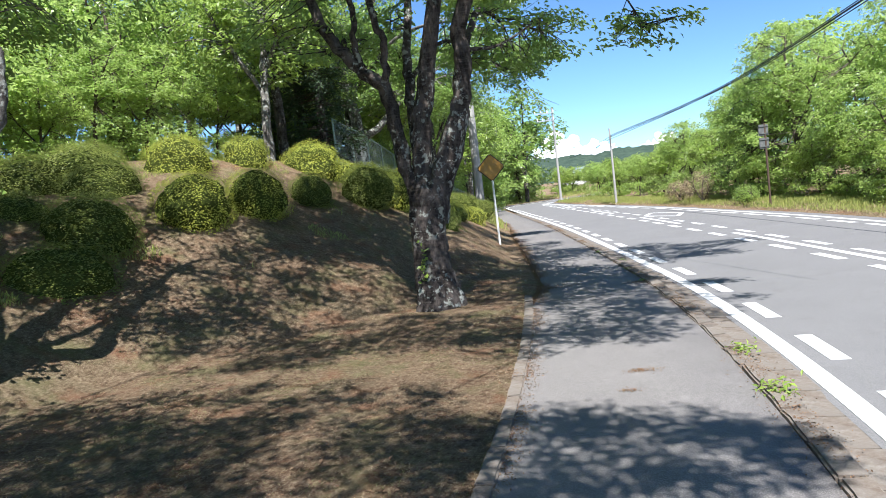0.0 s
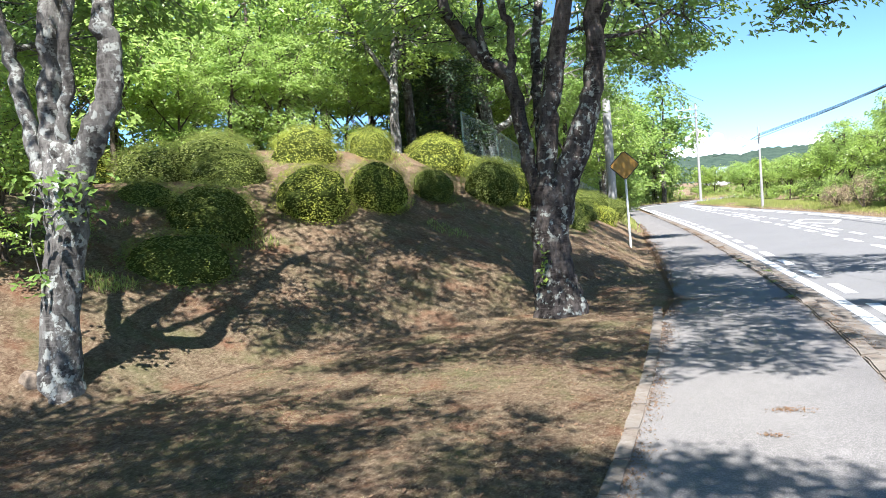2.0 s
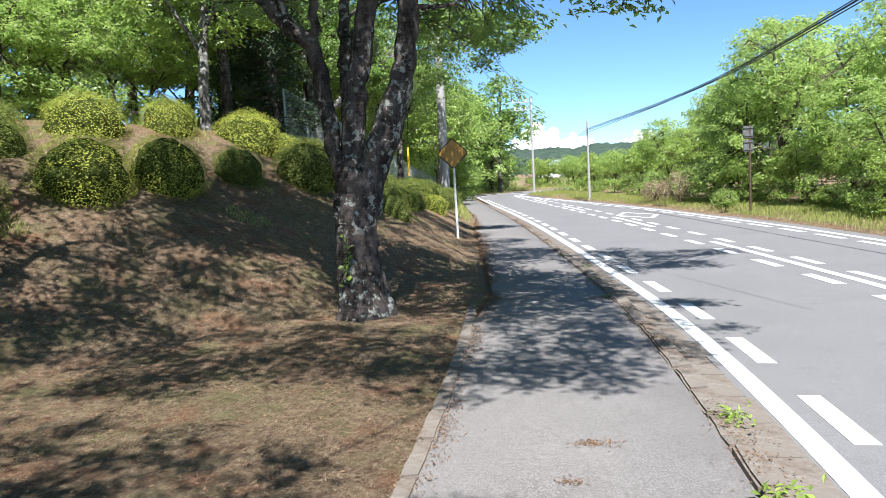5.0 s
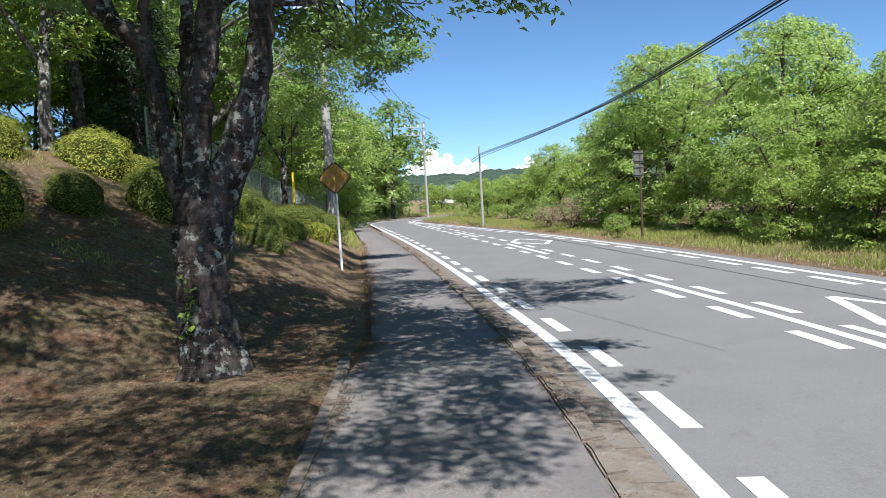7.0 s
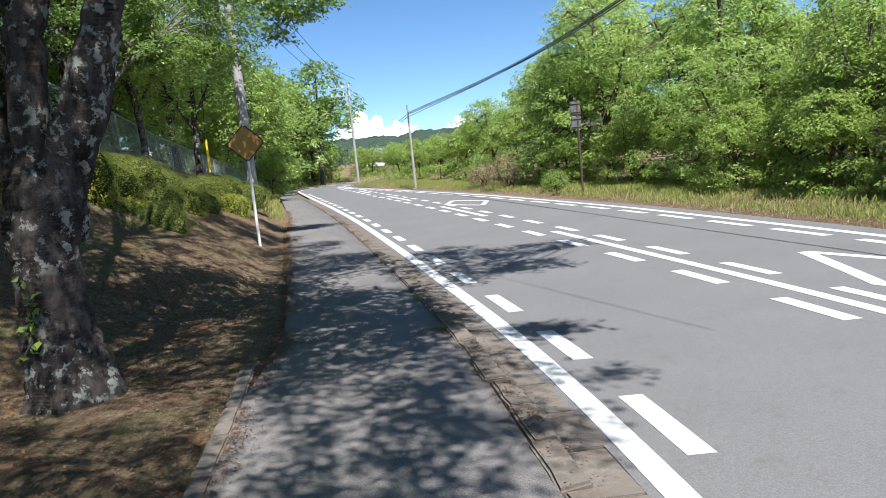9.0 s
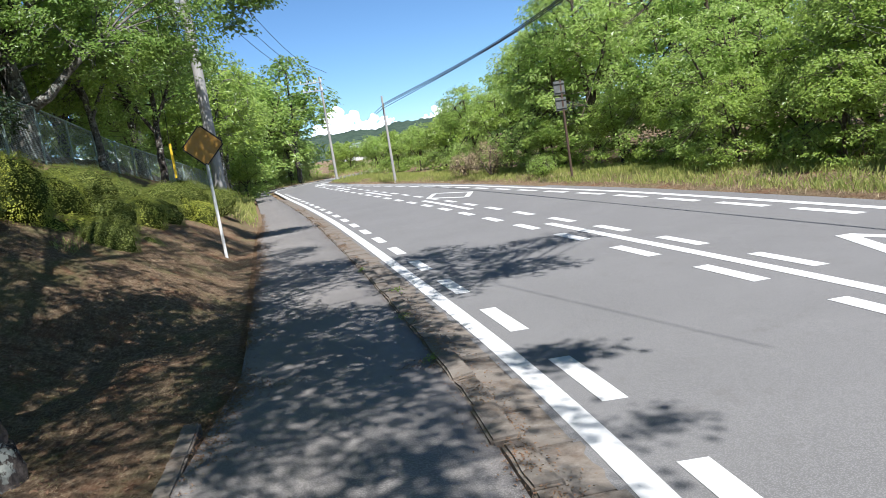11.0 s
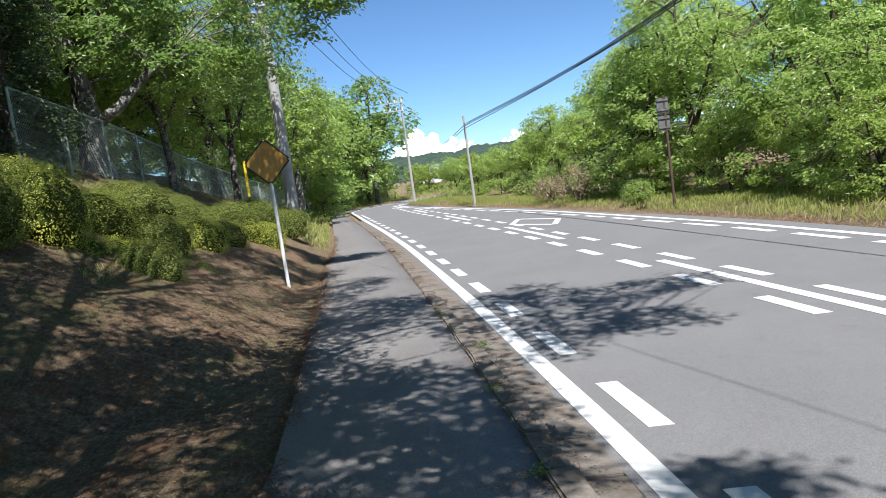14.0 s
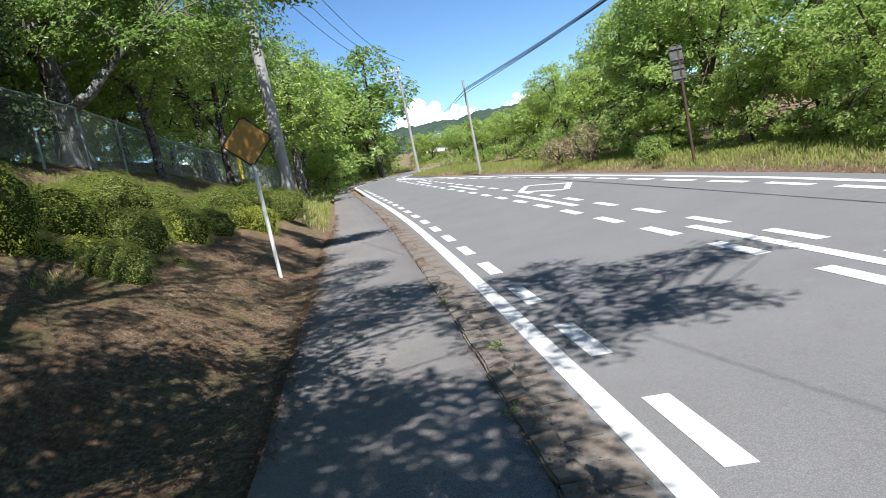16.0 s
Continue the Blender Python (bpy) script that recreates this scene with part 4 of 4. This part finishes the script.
    tree("shrub", 60 + int(y), [[(x, y, z - 0.1, 0.05), (x, y, z + h * 0.3, 0.035), (x + 0.1, y, z + h * 0.7, 0.015)], [(x, y, z, 0.03), (x - r * 0.4, y, z + h * 0.5, 0.012)], [(x, y, z, 0.03), (x + r * 0.4, y - 0.2, z + h * 0.5, 0.012)]],
         [(x, y, z + h * 0.5, r, r, h * 0.45, 1)], 14, 150, 14, 0.16, 0.06, mat, M_TWIG, lab, "shrub", sides=6, flat=0.8, twig=0.007, shell=0.2)

# ---- warning sign ----
sx, sy = -3.02, 18.15
sg = G(sx, sy)
sign = new("road_sign")
sign.matrix_basis = pose(sx, sy, sg - 0.05, 0, -0.6, 8)
bm = bmesh.new()
bmesh.ops.create_cone(bm, cap_ends=True, segments=16, radius1=0.03, radius2=0.03, depth=2.5, matrix=Matrix.Translation((0, 0.04, 1.2)))
part("post", bm, M_POLEP, sign, "white painted steel post")


def lozenge(size, depth, y, rnd):
    bm = bmesh.new()
    bm_box(bm, -size / 2, size / 2, -depth / 2, depth / 2, -size / 2, size / 2)
    es = [e for e in bm.edges if abs(e.verts[0].co.y - e.verts[1].co.y) > depth * 0.5]
    bmesh.ops.bevel(bm, geom=es, offset=rnd, segments=4, affect="EDGES")
    bm.transform(Matrix.Translation((0, y, 2.18)) @ Matrix.Rotation(radians(45), 4, "Y"))
    return bm


part("border", lozenge(0.565, 0.012, 0, 0.04), M_BLACK, sign, "black sign border")
part("panel", lozenge(0.515, 0.012, -0.006, 0.03), M_AMBER, sign, "faded dirty amber sign face, also darkened for tree shade")
for zz in (2.02, 2.34):
    bm = bmesh.new()
    bm_box(bm, -0.06, 0.06, 0.004, 0.075, zz - 0.02, zz + 0.02, 0.004)
    part("bracket", bm, M_STEEL, sign)
tagged(sign, "amber diamond road sign on a white post", "road sign")

# ---- back of a road marker across the road ----
mk = new("marker_post")
mk.matrix_basis = pose(5.01, 24.97, G(5.01, 24.97) - 0.1, 0, 0, 12)
bm = bmesh.new()
bmesh.ops.create_cone(bm, cap_ends=True, segments=12, radius1=0.035, radius2=0.035, depth=2.95, matrix=Matrix.Translation((0, 0, 1.42)))
part("post", bm, M_RUST, mk, "rusty brown steel post")
for z0, z1 in ((2.05, 2.42), (2.48, 2.86)):
    bm = bmesh.new()
    bm_box(bm, -0.21, 0.11, -0.02, 0.01, z0, z1, 0.01)
    part("plate", bm, M_PLATE, mk, "grey back of a sign plate")
    for zz in (z0 + 0.06, z1 - 0.08):
        bm = bmesh.new()
        bm_box(bm, -0.2, 0.1, -0.045, -0.021, zz, zz + 0.035, 0.004)
        part("rail", bm, M_PLATE, mk)
tagged(mk, "weathered grey sign backs on a rusty post", "road sign")


# ---- utility poles and cables ----
def utility_pole(x, y, z0, h, r, label, arms=(), boxes=()):
    root = new("utility_pole")
    root.matrix_basis = pose(x, y, z0, 0, 0, 12)
    bm = bmesh.new()
    bmesh.ops.create_cone(bm, cap_ends=True, segments=20, radius1=r, radius2=r * 0.65, depth=h, matrix=Matrix.Translation((0, 0, h / 2)))
    part("shaft", bm, M_CONC, root)
    for z, half in arms:
        bm = bmesh.new()
        lo, half = (-half, half) if half > 0 else (half, 0.12)
        bm_box(bm, lo, half, -0.05 - r * 0.7, 0.03 - r * 0.7, z - 0.04, z + 0.04, 0.008)
        arm = part("crossarm", bm, M_STEEL, root)
        for i in range(4):
            xx = lo + 0.06 + (half - lo - 0.12) * i / 3
            bm = bmesh.new()
            for q, rr in ((0.08, 0.05), (0.14, 0.06), (0.20, 0.045)):
                bmesh.ops.create_cone(bm, cap_ends=True, segments=10, radius1=rr, radius2=rr * 0.6, depth=0.06, matrix=Matrix.Translation((xx, -r * 0.7, z + q)))
            part("insulator", bm, M_WALL, arm)
    for xx, z, hh in boxes:
        bm = bmesh.new()
        bmesh.ops.create_cone(bm, cap_ends=True, segments=16, radius1=0.2, radius2=0.2, depth=hh, matrix=Matrix.Translation((xx, -0.1, z)))
        part("transformer", bm, M_STEEL, root)
    return tagged(root, label, "utility pole")


utility_pole(-5.55, 28.2, G(-5.55, 28.2) - 0.1, 8.8, 0.19, "concrete utility pole with crossarms beside the hedge", ((8.3, 0.9), (7.6, 0.8), (6.9, 0.6)), ((0.36, 7.2, 0.6), (-0.34, 6.5, 0.45)))
utility_pole(-5.6, 61, G(-5.6, 61) - 0.1, 7.9, 0.11, "far utility pole with crossarms at the bend", ((7.5, -1.5), (6.9, -1.35)))
utility_pole(-0.55, 42.0, G(-0.55, 42) - 0.1, 4.4, 0.075, "slim concrete pole on the road verge")


def cable(pts, r=0.013):
    cu = bpy.data.curves.new("overhead_cable", "CURVE")
    cu.dimensions, cu.bevel_depth, cu.bevel_resolution = "3D", r, 1
    sp = cu.splines.new("POLY")
    line = smooth_line([(*p, 0) for p in pts], 40)
    sp.points.add(len(line) - 1)
    for q, p in zip(sp.points, line):
        q.co = (*p[:3], 1)
    cu.materials.append(M_CABLE)
    ob = new("overhead_cable", cu)
    return tagged(ob, "thin black overhead cable", "cable", "overhead cables")


for i in range(3):
    d = i - 1
    cable([(-0.55, 42.0, 3.88 + d * 0.05), (3.4, 25, 4.06 + d * 0.035), (5.6, 15, 4.68 + d * 0.06), (7.6, 6, 5.66 + d * 0.08), (9.8, -4, 7.15 + d * 0.1)], 0.012)
cable([(-0.55, 42.0, 3.72), (3.35, 25, 4.02), (5.6, 15, 4.70), (7.6, 6, 5.7), (9.8, -4, 7.2)], 0.012)
for i in range(2):
    cable([(-0.55, 42.0, 3.88 - i * 0.14), (-3.6, 66, 3.9 - i * 0.1), (-8.2, 100, 4.5)], 0.014)
for i in range(3):
    cable([(-6.4 + i * 0.7, 61, 7.9), (-6.2 + i * 0.6, 45, 7.4), (-6.2 + i * 0.6, 28.2, 8.6)], 0.013)
cable([(-5.4, 28.2, 7.6), (-0.5, 17, 6.6), (4.5, 5, 6.5)], 0.005)

# ---- chain-link fence along the top of the bank ----
fence = new("chain_link_fence")
tagged(fence, "pale green chain-link fence on steel posts", "fence")
FX = lambda y: float(np.interp(y, [19, 23.4, 28.7, 45, 55], [-7.85, -8.28, -8.8, -10.5, -11.6]))
FT = lambda y: float(np.interp(y, [19, 23.4, 28.7, 45, 55], [4.34, 3.98, 3.3, 1.95, 1.3]))
FY = list(np.arange(19.0, 52, 1.95))
for y in FY:
    bm = bmesh.new()
    h = FT(y) - G(FX(y), y) + 0.25
    bmesh.ops.create_cone(bm, cap_ends=True, segments=10, radius1=0.027, radius2=0.027, depth=h, matrix=Matrix.Translation((FX(y), y, FT(y) - h / 2)))
    part("post", bm, M_FENCE, fence)
for y0, y1 in zip(FY, FY[1:]):
    t = Tubes()
    t.add([(FX(y0), y0, FT(y0)), (FX(y1), y1, FT(y1))], [0.022, 0.022], 8)
    part("top_rail", t.mesh("top_rail", M_FENCE), None, fence)
    t = Tubes()
    hgt, pitch = 1.3, 0.075
    for s in (-1, 1):
        u = -hgt
        while u < 1.95 + hgt:
            a0, a1 = u, u + hgt
            z0, z1 = (0, hgt) if s > 0 else (hgt, 0)
            lo, hi = max(0, a0), min(1.95, a1)
            if hi - lo > 0.03:
                P = []
                for a in (lo, hi):
                    y = y0 + a
                    P.append((FX(y) + 0.012 * s, y, FT(y) - 0.02 - np.interp(a, [a0, a1], [z0, z1])))
                t.add(P, [0.0024, 0.0024], 3)
            u += pitch
    part("wire_mesh", t.mesh("wire_mesh", M_WIRE), None, fence, "diamond wire mesh")
by = 30.5
bm = bmesh.new()
bmesh.ops.create_cone(bm, cap_ends=True, segments=12, radius1=0.045, radius2=0.045, depth=1.2, matrix=Matrix.Translation((-7.6, by, 2.45)))
tagged(part("guy_wire_guard", bm, M_YELLOW), "yellow plastic guard on a slanting stay wire", "cable guard")
cable([(-7.6, by, 1.2), (-7.6, by, 3.2), (-7.4, 30.3, 5.4)], 0.012)


# ---- far house, roof, hill and clouds ----
def house(x, y, w, d, h, a, label):
    root = new("house")
    root.matrix_basis = pose(x, y, G(x, y) - 0.1, 0, 0, a)
    bm = bmesh.new()
    bm_box(bm, -w / 2, w / 2, -d / 2, d / 2, 0, h)
    part("wall", bm, M_WALL, root)
    bm = bmesh.new()
    p = [(-w / 2 - 0.4, -d / 2 - 0.5, h), (w / 2 + 0.4, -d / 2 - 0.5, h), (w / 2 + 0.4, 0, h + 1.4), (-w / 2 - 0.4, 0, h + 1.4), (-w / 2 - 0.4, d / 2 + 0.5, h), (w / 2 + 0.4, d / 2 + 0.5, h)]
    vs = [bm.verts.new(q) for q in p] + [bm.verts.new((q[0], q[1], q[2] + 0.14)) for q in p]
    for f in ((0, 1, 2, 3), (3, 2, 5, 4), (9, 8, 7, 6), (10, 11, 8, 9), (0, 6, 7, 1), (4, 5, 11, 10), (0, 3, 9, 6), (3, 4, 10, 9), (1, 7, 8, 2), (2, 8, 11, 5)):
        bm.faces.new([vs[q] for q in f])
    part("roof", bm, M_ROOF, root)
    for i in range(3):
        xx = -w * 0.33 + i * w * 0.33
        bm = bmesh.new()
        bm_box(bm, xx - 0.55, xx + 0.55, -d / 2 - 0.06, -d / 2 + 0.02, h * 0.35, h * 0.8, 0.01)
        win = part("window", bm, M_STEEL, root)
        bm = bmesh.new()
        bm_box(bm, xx - 0.48, xx + 0.48, -d / 2 - 0.075, -d / 2 - 0.062, h * 0.37, h * 0.78)
        part("pane", bm, M_GLASS, win)
    return tagged(root, label, "house")


house(-15.0, 90, 5.0, 5, 2.4, 10, "small pale house among trees at the bend")
house(-15.2, 190, 5.6, 5, 2.9, -8, "low house with a blue-grey metal roof beyond the trees")

hv, hf = [], []
xs = np.linspace(-900, 900, 700)
for j, (yy, k3) in enumerate(((620, 0), (700, 0.6), (820, 1.0), (1000, 0.7))):
    for x in xs:
        hgt = 27 + 8 * noise.noise(Vector((x / 170, 1.2, 0))) + 4 * noise.noise(Vector((x / 30, 4, j))) + 2.4 * noise.noise(Vector((x / 5, 8, j)))
        hv.append((x, yy, hgt * k3 - 2))
n = len(xs)
hf = [(j * n + i, j * n + i + 1, (j + 1) * n + i + 1, (j + 1) * n + i) for j in range(3) for i in range(n - 1)]
tagged(part("backdrop_hill", mesh_from("backdrop_hill", hv, hf, M_HILL)), "distant wooded hill on the horizon", "hill", kind="structure")
rng = np.random.default_rng(9)
for cx, wdt, hgt in ((-250, 110, 66), (-130, 80, 38), (85, 70, 30), (-1000, 260, 50), (1000, 300, 60)):
    bm = bmesh.new()
    for i in range(60):
        u = rng.uniform(-1, 1)
        r = rng.uniform(0.14, 0.34) * hgt * 1.3 * (1.1 - abs(u) * 0.7)
        q = bmesh.ops.create_icosphere(bm, subdivisions=2, radius=r * 0.8, matrix=Matrix.Translation((cx + u * wdt, 2600 + rng.uniform(-80, 80), 78 + rng.uniform(0, 1) ** 1.5 * hgt * (1 - u * u) * 1.1)))
    for v in bm.verts:
        v.co += Vector((noise.noise(v.co / 22), noise.noise(v.co / 22 + Vector((9, 0, 0))), noise.noise(v.co / 22 + Vector((0, 9, 0))))) * 11
    for f in bm.faces:
        f.smooth = True
    tagged(part("backdrop_cloud", bm, M_CLOUD), "white heaped cloud low over the hill", "cloud", kind="structure")


# ---- ground cover ----
def blades(name, pts, length, width, lean, mat, rng, label, category, lying=0.0):
    """Thin upright or lying blades, two triangles each."""
    p = np.asarray(pts)
    n = len(p)
    a = rng.uniform(0, 6.28, n)
    L = length * rng.uniform(0.5, 1.3, n)
    tilt = rng.normal(lying, lean, n)
    d = np.stack([np.cos(a) * np.sin(tilt), np.sin(a) * np.sin(tilt), np.abs(np.cos(tilt))], 1)
    side = np.stack([-np.sin(a), np.cos(a), np.zeros(n)], 1) * width / 2
    bend = np.stack([np.cos(a), np.sin(a), np.zeros(n)], 1) * (L * (0.05 if lying else 0.25))[:, None]
    v = np.stack([p - side, p + side, p + d * (L * 0.6)[:, None] + side * 0.7, p + d * L[:, None] + bend], 1)
    f = np.array([[0, 1, 2], [0, 2, 3]])[None] + (np.arange(n) * 4)[:, None, None]
    ob = part(name, mesh_from(name, v.reshape(-1, 3), f.reshape(-1, 3), mat, False))
    return tagged(ob, label, category, kind="stuff")


rng = np.random.default_rng(77)


def scatter(n, y0, y1, o0, o1, keep=None, lift=0.0):
    out = []
    while len(out) < n:
        y, u = rng.uniform(y0, y1), rng.uniform()
        a, b = (q(y) if callable(q) else q for q in (o0, o1))
        o = a + (b - a) * u
        x = float(edge(y)) + o
        if keep and not keep(x, y):
            continue
        out.append((x, y, land(y, o) + lift))
    return out


patch = lambda x, y: noise.noise(Vector((x * 0.55, y * 0.55, 0))) + 0.5 * noise.noise(Vector((x * 2, y * 2, 5))) > rng.uniform(-0.6, 0.45)
left_edge = lambda y: float(walk_left(y)) - 0.12
near_slope = lambda y: float(walk_left(y)) - 5.5
blades("dry_grass", scatter(90000, 0.3, 10, near_slope, left_edge, patch, 0.003), 0.03, 0.0024, 0.13, M_STRAW, rng, "cut dry grass and straw lying on the bank", "grass", 1.42)
blades("dry_grass", scatter(50000, 9, 19, near_slope, left_edge, patch, 0.004), 0.042, 0.0036, 0.16, M_STRAW, rng, "cut dry grass and straw lying on the bank", "grass", 1.4)
blades("dry_grass", scatter(22000, 0.5, 15, -10.5, near_slope, patch, 0.004), 0.05, 0.0045, 0.16, M_STRAW, rng, "cut dry grass and straw lying on the bank", "grass", 1.4)
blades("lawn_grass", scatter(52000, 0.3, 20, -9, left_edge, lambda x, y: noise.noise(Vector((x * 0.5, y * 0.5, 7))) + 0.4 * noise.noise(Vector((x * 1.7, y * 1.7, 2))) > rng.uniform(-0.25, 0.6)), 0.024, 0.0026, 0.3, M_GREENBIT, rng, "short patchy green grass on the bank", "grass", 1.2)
verge0 = lambda y: float(right_line(y)) + 0.75
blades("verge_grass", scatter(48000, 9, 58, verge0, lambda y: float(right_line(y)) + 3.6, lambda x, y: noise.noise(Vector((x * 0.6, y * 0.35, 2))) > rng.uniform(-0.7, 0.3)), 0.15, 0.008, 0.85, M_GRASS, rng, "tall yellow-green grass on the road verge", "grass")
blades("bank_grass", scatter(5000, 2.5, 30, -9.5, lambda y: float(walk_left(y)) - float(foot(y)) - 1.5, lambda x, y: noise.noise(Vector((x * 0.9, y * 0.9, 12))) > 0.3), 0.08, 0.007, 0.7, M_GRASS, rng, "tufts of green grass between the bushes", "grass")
blades("verge_grass", scatter(2500, 26, 60, lambda y: float(walk_left(y)) - 1.6, left_edge), 0.25, 0.014, 0.5, M_GRASS, rng, "grass along the far footpath", "grass")
blades("verge_grass", scatter(9000, 58, 120, lambda y: float(walk_left(y)) - 14, lambda y: float(walk_left(y)) - 0.2), 0.3, 0.03, 0.6, M_GRASS, rng, "rough grass beside the bend", "grass")
blades("verge_grass", scatter(7000, 56, 120, lambda y: float(right_line(y)) + 0.6, lambda y: float(right_line(y)) + 12), 0.3, 0.03, 0.6, M_GRASS, rng, "rough grass beside the bend", "grass")
lit = np.array(scatter(15000, 0, 26, lambda y: float(walk_left(y)) - 4.5, lambda y: float(walk_left(y)) + 0.15, lift=0.012))
v, f = leaf_arrays(lit, rng.normal(0, 0.4, lit.shape) + np.array([0, 0, 1]), 0.03, 0.014, rng)
blades("dry_grass", scatter(9000, 9, 60, lambda y: float(right_line(y)) + 0.5, lambda y: float(right_line(y)) + 1.7), 0.10, 0.008, 0.9, M_STRAW, rng, "dry brown grass along the road edge", "grass")
tagged(part("fallen_leaves", mesh_from("fallen_leaves", v, f, M_DRYLEAF, False)), "small brown fallen leaves on the soil", "leaf litter", kind="stuff")
q = []
for _ in range(30000):
    y = rng.uniform(-1, 32)
    o = -0.36 + rng.normal(0, 0.09) if rng.uniform() < 0.55 else float(walk_left(y)) + abs(rng.normal(0, 0.07))
    if noise.noise(Vector((y * 0.8, o, 3))) > rng.uniform(-0.4, 0.4):
        q.append((float(edge(y)) + o, y, 0.066 if o < -0.462 else 0.082 if o < -0.32 else 0.03))
for _ in range(16000):
    y = rng.uniform(8.2, 26)
    o = float(walk_left(y)) - 0.08 + abs(rng.normal(0, 0.17))
    if noise.noise(Vector((y * 0.9, o * 3, 8))) > rng.uniform(-0.5, 0.3):
        q.append((float(edge(y)) + o, y, 0.062 if o > float(walk_left(y)) else land(y, o) + 0.006))
for cx, cy, sd2, n2 in ((0.73, 4.19, 0.07, 160), (0.62, 3.6, 0.05, 60), (-0.45, 4.3, 0.12, 160), (-0.6, 9.6, 0.16, 260), (0.75, 9.5, 0.14, 200)):
    q += [(cx + a * sd2, cy + b * sd2 * 0.6, 0.066) for a, b in rng.normal(size=(n2, 2))]
q = np.array(q)
v, f = leaf_arrays(q, rng.normal(0, 0.3, q.shape) + np.array([0, 0, 1]), 0.02, 0.009, rng)
tagged(part("fallen_leaves", mesh_from("fallen_leaves", v, f, M_DRYLEAF, False)), "rusty brown litter gathered along the kerb", "leaf litter", kind="stuff")
# weeds rooted in the kerb joints
for i, (y, o, s) in enumerate(((3.4, -0.36, 0.15), (4.7, -0.3, 0.12), (11.2, -0.45, 0.07), (12.6, -0.3, 0.08), (9.6, -0.5, 0.06), (14.6, -0.45, 0.07))):
    p = np.array([[float(edge(y)) + o, y, 0.05]]).repeat(70, 0) + rng.normal(0, s * 0.5, (70, 3)) * np.array([1, 1.4, 0.35]) + np.array([0, 0, s * 0.3])
    v, f = leaf_arrays(p, rng.normal(0, 0.5, p.shape) + np.array([0, 0, 1]), s * 0.4, s * 0.18, rng)
    tagged(part("weed", mesh_from("weed", v, f, M_LEAF_FRESH, False)), "small green weed growing from a kerb joint", "weed", kind="stuff")
# stump at the foot of the forked tree
t = Tubes()
t.add([(-5.84, 3.12, g1 - 0.12), (-5.83, 3.12, g1 + 0.06), (-5.80, 3.13, g1 + 0.17), (-5.79, 3.14, g1 + 0.21), (-5.79, 3.14, g1 + 0.215)], [0.19, 0.15, 0.125, 0.09, 0.01], 14, 0.1, rng)
tagged(part("tree_stump", t.mesh("tree_stump", M_STUMP)), "short weathered stump beside the forked tree", "stump")
